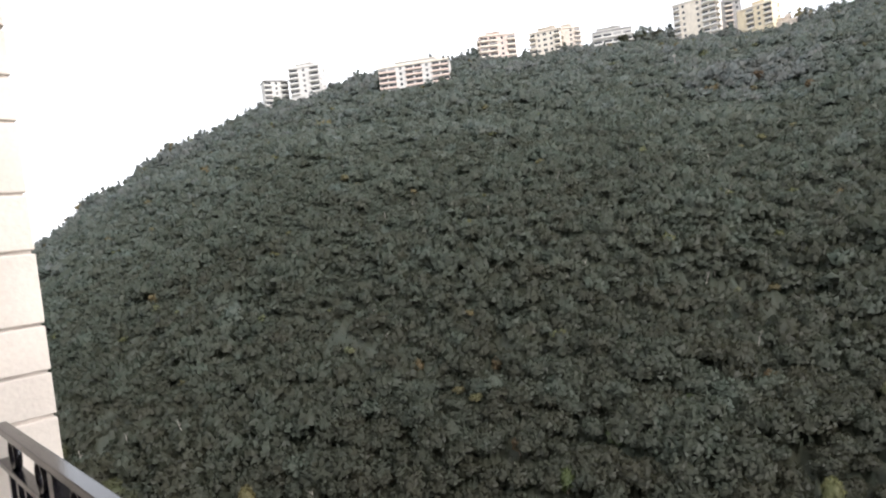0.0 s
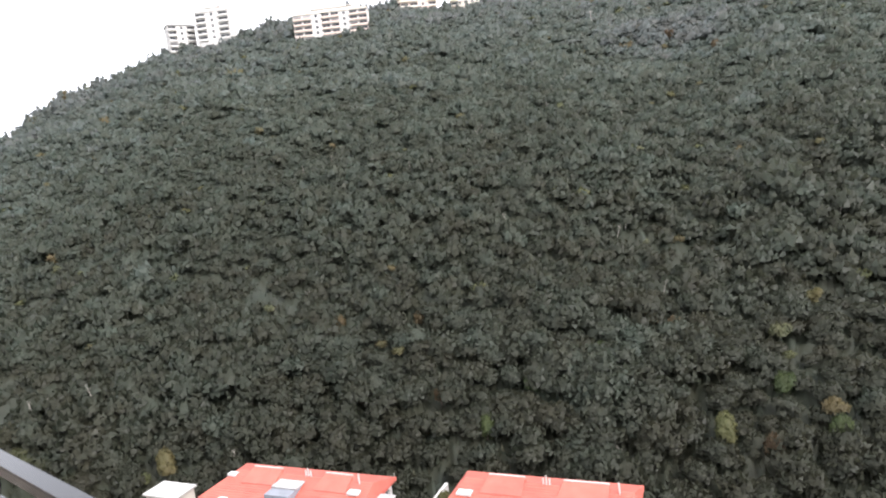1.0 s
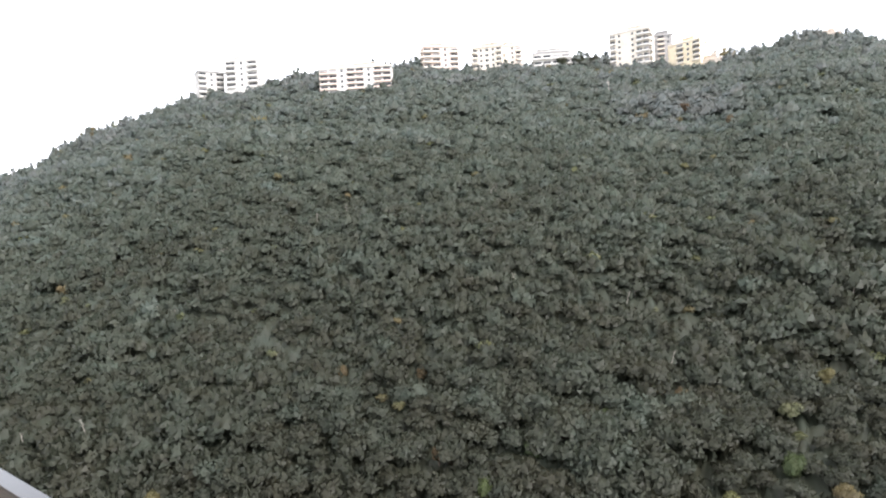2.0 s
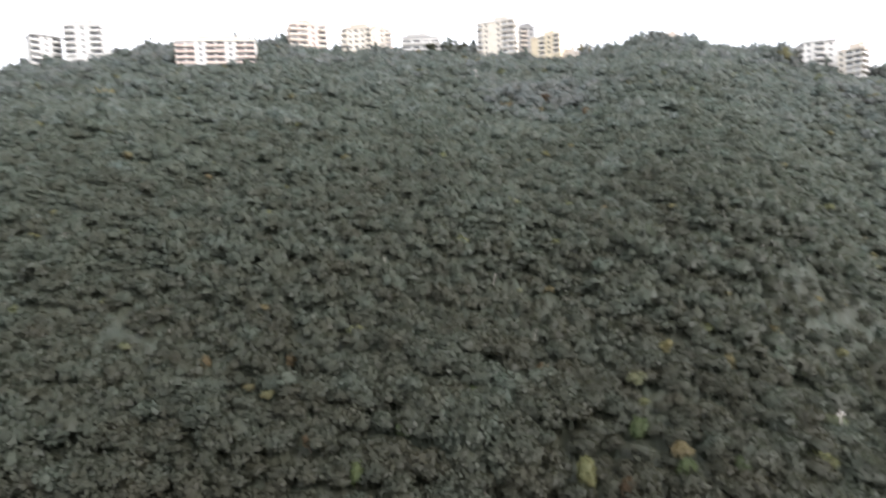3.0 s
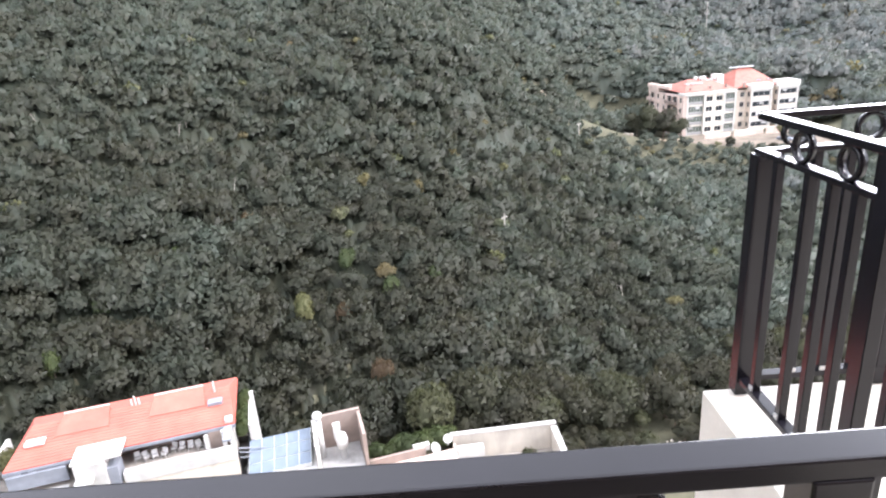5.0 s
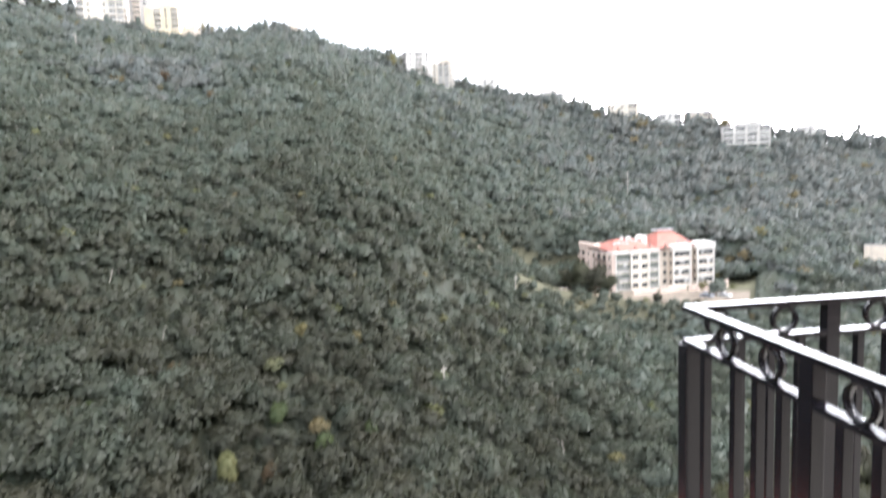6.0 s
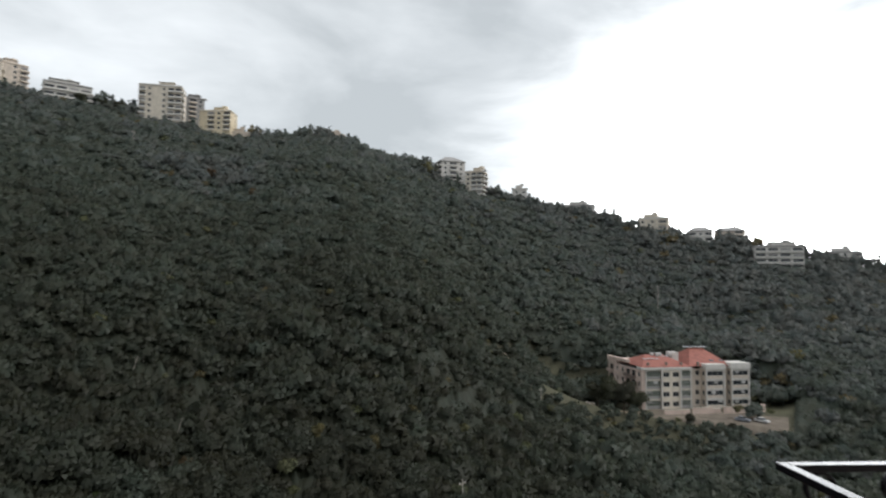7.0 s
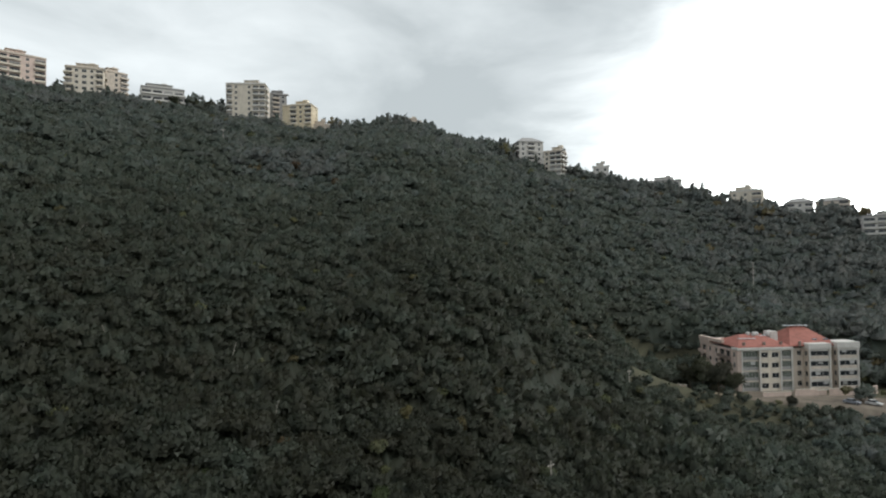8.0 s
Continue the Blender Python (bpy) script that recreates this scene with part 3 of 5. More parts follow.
def flats(label, az, dist, el_base, el_top, width, depth, bays, side_bays, turn, wall_mat, trim_mat=None, rail_mat=None, root=7.0, roof="flat", seed=1, roof_mat=None, fill=0.2):
    """A block of flats: front centre at that bearing and distance, turned against the sight line."""
    rng = random.Random(seed)
    trim_mat, rail_mat = trim_mat or wall_mat, rail_mat or wall_mat
    dist = site(az, el_base, dist)
    z_base = EYE_Z + dist * math.tan(radians(el_base))
    H = dist * (math.tan(radians(el_top)) - math.tan(radians(el_base)))
    floors = max(1, round(H / 3.1))
    storey = H / floors
    BUILT.append((az, dist, width, depth))
    at = polar(az, dist, z_base)
    b = thing("apartment_building", label, "building", Matrix.Translation(at) @ pose(0, 0, 0, 0, 0, az + turn), group="hilltop buildings")
    m_front = pose(-width / 2, 0, -root)
    flank(b, m_front, width, floors, storey, bays, root, wall_mat, trim_mat, rail_mat, fill=fill, rng=rng)
    m_left = pose(-width / 2, depth, -root, 0, 0, -90)
    m_right = pose(width / 2, 0, -root, 0, 0, 90)
    flank(b, m_left, depth, floors, storey, side_bays, root, wall_mat, trim_mat, rail_mat, rng=rng)
    flank(b, m_right, depth, floors, storey, side_bays, root, wall_mat, trim_mat, rail_mat, rng=rng)
    part("wall", boxed(-width / 2 + 0.3, width / 2 - 0.3, depth - 0.3, depth, -root, H), wall_mat, b)
    for f in range(floors + 1):
        part("floor_slab", boxed(-width / 2 + 0.3, width / 2 - 0.3, 0.3, depth - 0.3, f * storey - 0.2, f * storey), M_GREY, b)
    part("inner_core", boxed(-width / 2 + 1.2, width / 2 - 1.2, 1.4, depth - 1.4, -root, H - 0.25), M_GREY, b)
    if roof == "flat":
        bm = bmesh.new()
        box(bm, -width / 2 - 0.25, width / 2 + 0.25, -0.3, depth + 0.2, H, H + 0.22)
        for x0, x1, y0, y1 in ((-width / 2, width / 2, 0, 0.2), (-width / 2, width / 2, depth - 0.2, depth), (-width / 2, -width / 2 + 0.2, 0.2, depth - 0.2), (width / 2 - 0.2, width / 2, 0.2, depth - 0.2)):
            box(bm, x0, x1, y0, y1, H + 0.22, H + 0.9)
        part("roof", bm, trim_mat, b)
        sx = rng.uniform(-0.15, 0.15) * width
        pw = width * rng.uniform(0.16, 0.3)
        part("penthouse", boxed(sx - pw, sx + pw, 2.2, depth * 0.8, H + 0.22, H + 2.7), wall_mat, b)
        part("penthouse_roof", boxed(sx - pw - 0.4, sx + pw + 0.4, 1.7, depth * 0.85, H + 2.71, H + 2.95), trim_mat, b)
        part("stair_head", boxed(sx + pw * 0.2, sx + pw * 0.2 + 2.6, depth * 0.4, depth * 0.7, H + 2.96, H + 4.3), wall_mat, b)
        for k in range(3):
            tank(b, sx - pw - 1.4 - k * 0.8 if k % 2 else sx + pw + 1.3 + k * 0.8, 1.8, H + 0.22)
        for k in range(2):
            part("antenna", rodded((sx + k * 2 - 1, depth * 0.3, H + 2.95), (sx + k * 2 - 1, depth * 0.3, H + 5.2), 0.06, 0.04, 6), M_STEEL, b)
    else:
        bm = bmesh.new()
        hip_roof(bm, -width / 2 - 0.5, width / 2 + 0.5, -0.5, depth + 0.5, H + 0.26, H + (2.6 if roof == "hip" else 4.0), min(width, depth) * 0.42)
        part("roof", bm, roof_mat or M_GREY, b)
        part("chimney", boxed(width * 0.15, width * 0.15 + 0.8, depth * 0.4, depth * 0.4 + 0.8, H + 0.8, H + 3.4), wall_mat, b)
    return b


# along the crest, from the misty end towards the valley's head
flats("white house with a pitched roof in mist on the crest", 14.3, 372, 12.5, 14.6, 15, 10, "bwb", "ww", 12, M_WHITE, roof="hip", roof_mat=M_GREY, seed=2)
flats("white apartment block beside the pitched-roof house", 11.8, 378, 13.4, 15.60, 19, 11, "bwb", "ww", -20, M_WHITE, seed=3)
flats("pinkish-white wide apartment block among pines", 1.9, 374, 12.8, 15.05, 39, 12, "bbwbbwbb", "ww", -8, M_WHITE, M_CREAM, M_PINK, seed=4)
flats("beige rounded-balcony apartment block behind the trees", -6.0, 392, 14.3, 16.50, 22, 13, "bbwb", "wb", 10, M_PINK, M_BEIGE, M_CREAM, seed=5)
flats("cream apartment block with paired windows", -10.2, 384, 14.0, 16.20, 18, 12, "bwdwb", "wb", -8, M_CREAM, M_BEIGE, M_CREAM, seed=6)
flats("beige rear wing of the cream block", -12.5, 392, 14.2, 16.10, 12, 10, "nwb", "bb", 20, M_BEIGE, seed=7)
flats("low grey and white villa with terraces under pines", -16.0, 384, 13.7, 15.25, 22, 11, "bbbb", "bw", 4, M_WHITE, M_GREY, M_WHITE, seed=8)
flats("eight-storey cream tower with curved white balconies", -22.7, 378, 13.0, 16.20, 22.5, 14, "bwnwbb", "bw", -12, M_CREAM, M_WHITE, M_WHITE, seed=9)
flats("grey unfinished apartment tower behind the cream one", -25.3, 398, 13.6, 15.50, 13, 12, "nbw", "ww", 8, M_GREY, M_GREY, M_BEIGE, seed=10)
flats("yellow apartment block with deep white balconies", -27.1, 376, 13.05, 14.65, 18, 11, "nbwb", "nw", -22, M_YELLOW, M_CREAM, M_CREAM, seed=11)
flats("small stone annex with dark openings", -29.1, 368, 12.35, 13.0, 11, 5, "www", "w", -8, M_BEIGE, seed=12)
flats("low flat-roofed house behind conifers", -37.3, 394, 12.9, 13.40, 15, 9, "wbw", "w", 0, M_BEIGE, seed=13)
flats("tall white house with a pitched roof on the slope", -48.5, 388, 9.2, 11.35, 16, 13, "wbw", "wb", 22, M_WHITE, M_BEIGE, M_WHITE, roof="peak", roof_mat=M_GREY, seed=14)
flats("cream apartment block stepping down the slope", -50.4, 378, 8.3, 10.40, 11, 11, "wbb", "bb", -18, M_CREAM, M_BEIGE, M_WHITE, seed=15)
flats("white flat-roofed house half hidden by trees", -54.7, 398, 7.9, 8.80, 9, 8, "ww", "w", 5, M_WHITE, seed=16)
flats("low white building with a flat roof", -60.0, 404, 6.4, 7.25, 20, 9, "wwww", "w", 5, M_WHITE, M_GREY, seed=17)
flats("pale house with a stepped roof among trees", -66.3, 404, 5.0, 6.00, 17, 10, "wwb", "w", -8, M_CREAM, M_WHITE, seed=18)
flats("white house with a dark hipped roof", -70.2, 404, 3.9, 4.85, 13, 9, "bwb", "w", 8, M_WHITE, roof="hip", roof_mat=M_GREY, seed=19)
flats("beige house with a hipped roof", -72.4, 404, 3.7, 4.8, 16, 10, "wwb", "w", -6, M_BEIGE, roof="hip", roof_mat=M_GREY, seed=20)
flats("white apartment block with long balcony bands", -76.1, 392, 1.6, 3.40, 24, 15, "bbbb", "nw", 14, M_WHITE, M_GREY, M_WHITE, seed=21)
flats("low white house beside the banded block", -80.2, 408, 2.1, 2.85, 22, 10, "wbwb", "w", 4, M_WHITE, M_GREY, seed=22)

# ---- the red-roofed block of flats on its shelf ----
APT = Matrix.Translation((192.6, 88.6, -37.6)) @ pose(0, 0, 0, 0, 0, -36.9)
apt = thing("apartment_building", "cream four-storey block of flats with red roofs on an earth shelf", "building", APT)
rng = random.Random(31)
ST = 3.15
H = 4 * ST
flank(apt, pose(0, 0, -5), 1.4, 4, ST, "n", 5, M_PINK, M_CREAM, M_BEIGE)
flank(apt, pose(1.42, 0, -5), 5.4, 4, ST, "g", 5, M_CREAM, M_CREAM, M_SHUTTER, rng=rng, fill=0.3)
flank(apt, pose(6.84, -0.35, -5), 6.7, 4, ST, "dd", 5, M_CREAM, M_WHITE, M_WHITE, rng=rng)
flank(apt, pose(13.56, 0, -5), 3.8, 4, ST, "g", 5, M_CREAM, M_CREAM, M_SHUTTER, rng=rng)
flank(apt, pose(17.38, 2.4, -5), 5.2, 4, ST, "nw", 5, M_BEIGE, M_CREAM, M_CREAM, rng=rng)
flank(apt, pose(22.6, -0.4, -5), 6.8, 4, ST, "p", 5, M_WHITE, M_WHITE, M_BEIGE, rng=rng, fill=0.5)
flank(apt, pose(29.42, 2.4, -5), 2.6, 4, ST, "w", 5, M_BEIGE, M_CREAM, M_CREAM, rng=rng)
flank(apt, pose(32.04, -0.2, -5), 6.68, 4, ST, "p", 5, M_WHITE, M_WHITE, M_BEIGE, rng=rng, fill=0.7)
flank(apt, pose(22.6, 2.4, -5, 0, 0, -90), 2.48, 4, ST, "w", 5, M_BEIGE, M_CREAM, M_BEIGE, rng=rng)
flank(apt, pose(32.04, 2.4, -5, 0, 0, -90), 2.28, 4, ST, "w", 5, M_BEIGE, M_CREAM, M_BEIGE, rng=rng)
part("wall", boxed(17.06, 17.36, 0.32, 2.38, -5, H), M_CREAM, apt)
part("wall", boxed(29.1, 29.4, 0.0, 2.38, -5, H), M_CREAM, apt)
flank(apt, pose(0, 24, -5, 0, 0, -90), 9, 4, ST, "bw", 5, M_PINK, M_PINK, M_PINK, rng=rng)
flank(apt, pose(0, 14.95, -5, 0, 0, -90), 14.9, 4, ST, "wbbw", 5, M_PINK, M_PINK, M_BROWN, rng=rng)
flank(apt, pose(38.74, 0, -5, 0, 0, 90), 20, 4, ST, "wbwb", 5, M_CREAM, M_CREAM, M_CREAM, rng=rng)
bm = bmesh.new()
for f in range(5):
    box(bm, 0.3, 38.4, 2.8, 23.6, f * ST - 0.2, f * ST)
    for x0, x1, y0 in ((0.3, 17.0, 0.4), (22.95, 29.05, 0.0), (32.4, 38.6, 0.2)):
        box(bm, x0, x1, y0, 2.75, f * ST - 0.2, f * ST)
box(bm, 1.5, 37.4, 4.6, 22.6, -5, H - 0.2)
part("inner_structure", bm, M_GREY, apt)
part("wall", boxed(0.2, 38.6, 23.7, 24.0, -5, H), M_CREAM, apt)
bm = bmesh.new()
for x, y in ((1.3, -0.08), (6.75, -0.45), (13.4, -0.45), (17.2, -0.08), (22.6, -0.5), (29.1, -0.5), (32.05, -0.3), (38.35, -0.3)):
    part("frame_column", boxed(x - 0.1, x + 0.34, y - 0.2, y - 0.005, -1.5, H + 0.01, bevel=0.03), M_WHITE, apt, "white painted frame column")
bm = bmesh.new()
box(bm, 22.4, 29.6, -0.75, 3.0, H + 0.02, H + 1.6)
box(bm, 31.8, 39.0, -0.55, 6.0, H + 0.02, H + 1.9)
box(bm, -0.2, 17.5, -0.6, 3.0, H + 0.02, H + 0.75)
part("parapet", bm, M_WHITE, apt)
bm = bmesh.new()
hip_roof(bm, 0.4, 17.3, 0.2, 17, H + 1.0, H + 4.0, 5.0)
part("roof", bm, M_ROOF_FAR, apt, "weathered red tile roof")
bm = bmesh.new()
hip_roof(bm, 17.6, 33.5, 1.2, 19, H + 0.9, H + 6.0, 5.6)
part("roof", bm, M_ROOF_FAR, apt, "steeper weathered red tile roof")
part("roof_terrace", boxed(-0.2, 38.9, 17.1, 24.1, H + 0.02, H + 1.2), M_PINK, apt)
bm = bmesh.new()
box(bm, -0.4, 0.6, 9, 24.2, H + 1.25, H + 2.3)
part("parapet", bm, M_PINK, apt)
for x0, n, z, y in ((3.4, 4, H + 3.0, 5.6), (11.0, 2, H + 3.6, 7.5), (20.6, 6, H + 6.4, 9.6)):
    rack = part("solar_rack", boxed(x0, x0 + n * 1.45, y - 0.06, y + 0.06, z - 0.2, z - 0.1), M_STEEL, apt)
    for k in range(n):
        part("rack_leg", rodded((x0 + 0.62 + k * 1.45, y, z - 1.4), (x0 + 0.62 + k * 1.45, y, z - 0.2), 0.05, 0.05, 6), M_BROWN, rack)
    for k in range(n):
        pn = part("solar_panel", boxed(-0.42, 0.42, -0.9, 0.9, -0.04, 0.04), M_PANEL, rack, "pale solar panel")
        pn.matrix_local = pose(x0 + 0.62 + k * 1.45, y, z, 4)
for x, y in ((9.6, 7.5), (11.0, 8.2), (8.2, 8.4), (14.4, 8.0)):
    tank(apt, x, y, H + 3.2, 0.65, 1.5)
part("stair_head", boxed(15.6, 17.9, 8, 12, H + 1.0, H + 4.7), M_WHITE, apt)
for x in (2.6, 9.0, 14.4, 20.5):
    part("chimney", boxed(x, x + 0.7, 1.0, 1.7, H + 0.76, H + 2.3, bevel=0.04), M_BROWN, apt, "short dark chimney")
for x in (26.6, 30.2):
    part("roof_window", boxed(x, x + 1.3, 3.4, 4.3, H + 2.1, H + 2.6, bevel=0.04), M_SLATE, apt, "dark roof window")
part("terrace_wall", boxed(-1.5, 35, -4.4, -4.0, -3.5, -0.2, bevel=0.03), M_BEIGE, apt)
part("forecourt", boxed(-1.5, 35, -4.0, -0.8, -3.0, -0.35), M_PAVE, apt)
for x0, x1, y, z1 in ((3.0, 11.5, -8.5, 1.3), (12.4, 19.0, -9.0, 2.0), (19.3, 22.4, -8.4, 1.4), (22.8, 30.6, -9.2, 2.0)):
    part("boundary_wall", boxed(x0, x1, y, y + 0.4, -4.5, z1, bevel=0.03), M_PINK, apt, "pinkish boundary wall")
    part("coping", boxed(x0 - 0.1, x1 + 0.1, y - 0.1, y + 0.5, z1 + 0.004, z1 + 0.14, bevel=0.03), M_BEIGE, apt)
corner_wall = part("boundary_wall", boxed(-3.4, 3.4, -0.2, 0.2, -3.5, 2.4, bevel=0.04), M_PINK, apt, "pinkish boundary wall")
corner_wall.matrix_local = pose(35.4, -9.0, 0, 0, 0, 24)
YARD_AZ = [-66.0 - 0.5 * k for k in range(22)]
bm = bmesh.new()
cols = []
for a in YARD_AZ:
    cols.append([bm.verts.new(polar(a, d, land_at(a, max(d, 206)) + lift)) for d, lift in ((199.5, -2.2), (201.5, 0.0), (205.0, 0.12), (212.0, 0.12), (219.0, 0.05))])
for p, q in zip(cols, cols[1:]):
    for k in range(4):
        bm.faces.new((p[k], q[k], q[k + 1], p[k + 1]))
tagged(new("yard", mesh_of("yard", bm, M_YARD, True)), "bare earth yard where cars are parked", "yard", kind="structure")


def car(m, label, paint):
    """A small saloon: body from a side profile, glazed cabin, wheels, lamps."""
    c = thing("car", label, "car", m, group="parked cars")
    half = 0.82
    bm = bmesh.new()
    outline = [(-2.05, 0.28), (2.05, 0.28), (2.1, 0.55), (1.95, 0.78), (0.95, 0.92), (-1.55, 0.96), (-2.05, 0.86), (-2.1, 0.5)]
    a0 = [bm.verts.new((x, -half, z)) for x, z in outline]
    a1 = [bm.verts.new((x, half, z)) for x, z in outline]
    bm.faces.new(a0)
    bm.faces.new(a1[::-1])
    for i in range(len(outline)):
        j = (i + 1) % len(outline)
        bm.faces.new((a0[j], a0[i], a1[i], a1[j]))
    bmesh.ops.bevel(bm, geom=list(bm.edges), offset=0.05, segments=2, profile=0.6, affect="EDGES")
    part("body", bm, paint, c)
    bm = bmesh.new()
    lo = [(-1.5, -0.76, 0.92), (0.95, -0.76, 0.90), (0.95, 0.76, 0.90), (-1.5, 0.76, 0.92)]
    hi = [(-1.0, -0.6, 1.40), (0.3, -0.6, 1.40), (0.3, 0.6, 1.40), (-1.0, 0.6, 1.40)]
    solid(bm, lo + hi, [(3, 2, 1, 0), (4, 5, 6, 7), (0, 1, 5, 4), (1, 2, 6, 5), (2, 3, 7, 6), (3, 0, 4, 7)])
    part("glasshouse", bm, M_PANE, c, "dark car windows")
    part("roof", boxed(-1.05, 0.35, -0.63, 0.63, 1.395, 1.45, bevel=0.025), paint, c)
    for x in (-1.3, 1.3):
        for y in (-0.8, 0.8):
            w = part("wheel", rodded((x, y - 0.1, 0.31), (x, y + 0.1, 0.31), 0.31, 0.31, 14), M_PAINT, c, "black tyre")
            part("rim", rodded((x, y - 0.115, 0.31), (x, y + 0.115, 0.31), 0.18, 0.18, 10), M_STEEL, w)
    for y in (-0.6, 0.6):
        part("headlight", boxed(2.02, 2.1, y - 0.16, y + 0.16, 0.56, 0.7, bevel=0.02), M_PLASTIC, c)
    return c


for a, d, turn, text, paint in ((-73.2, 206.0, -18, "dark grey car parked on the earth yard", M_SLATE), (-74.6, 207.0, -28, "white car parked on the earth yard", M_PLASTIC)):
    car(Matrix.Translation(polar(a, d, land_at(a, 206) + 0.12)) @ pose(0, 0, 0, 0, 0, a + turn), text, paint)

# ---- the roofs below: two red-roofed houses, a lower house and a walled court ----
ROW = pose(0, 0, 0, 0, 0, -29.0)
ROOF_ROW = ROW @ pose(0, 0, -0.5)
ZE, ZR = -33.5, -31.85


def chair(m):
    c = thing("garden_chair", "white plastic garden chair on the roof terrace", "chair", m, group="terrace chairs")
    part("seat", boxed(-0.27, 0.27, -0.26, 0.26, 0.40, 0.45, bevel=0.02), M_PLASTIC, c)
    back = part("backrest", boxed(-0.27, 0.27, -0.03, 0.03, 0, 0.5, bevel=0.02), M_PLASTIC, c)
    back.matrix_local = pose(0, 0.25, 0.45, -10)
    for x in (-0.24, 0.24):
        for y in (-0.22, 0.22):
            part("leg", rodded((x, y, 0.4), (x * 1.12, y * 1.15, 0), 0.025, 0.02, 6), M_PLASTIC, c)
        part("armrest", boxed(x - 0.03, x + 0.03, -0.26, 0.26, 0.64, 0.68, bevel=0.008), M_PLASTIC, c)
    return c


def dish(m, r=0.45):
    d = thing("satellite_dish", "off-white satellite dish on a short mast", "satellite dish", m, group="roof dishes")
    part("mast", rodded((0, 0, 0), (0, 0, 0.9), 0.035, 0.035, 6), M_STEEL, d)
    bm = bmesh.new()
    lathe(bm, [(0.04, 0.0), (r * 0.6, 0.05), (r, 0.16), (r, 0.18), (r * 0.6, 0.08), (0.03, 0.03)], seg=14)
    bowl = part("bowl", bm, M_PLASTIC, d, smooth=True)
    bowl.matrix_local = pose(0, 0, 0.9, 50, 0, 20)
    part("arm", rodded((0, 0, 0.9), (0.0, -0.45, 1.15), 0.015, 0.015, 5), M_STEEL, d)
    return d


def tile_courses(roof, x0, x1, ya, za, yb, zb, inset0, inset1, n):
    """Courses of roof tiles laid up a slope, each overlapping the one below."""
    dy, dz = (yb - ya) / n, (zb - za) / n
    ln = math.hypot(yb - ya, zb - za)
    up = Vector((0, -dz, dy)).normalized()
    for k in range(n):
        f0, f1 = k / n, (k + 1) / n
        a0, a1 = x0 + inset0 * f0, x1 - inset1 * f0
        b0, b1 = x0 + inset0 * f1, x1 - inset1 * f1
        lo, hi = Vector((0, ya + dy * k, za + dz * k)), Vector((0, ya + dy * (k + 1), za + dz * (k + 1)))
        bm = bmesh.new()
        pts = []
        for p, xa, xb, lift in ((lo, a0, a1, 0.06), (hi, b0, b1, 0.03)):
            for x in (xa, xb):
                q = p + up * lift
                pts.append((x, q.y, q.z))
        for p, xa, xb in ((lo, a0, a1), (hi, b0, b1)):
            for x in (xa, xb):
                pts.append((x, p.y, p.z))
        solid(bm, pts, [(0, 1, 3, 2), (4, 6, 7, 5), (0, 4, 5, 1), (2, 3, 7, 6), (0, 2, 6, 4), (1, 5, 7, 3)])
        part("tile_course", bm, M_ROOF, roof)


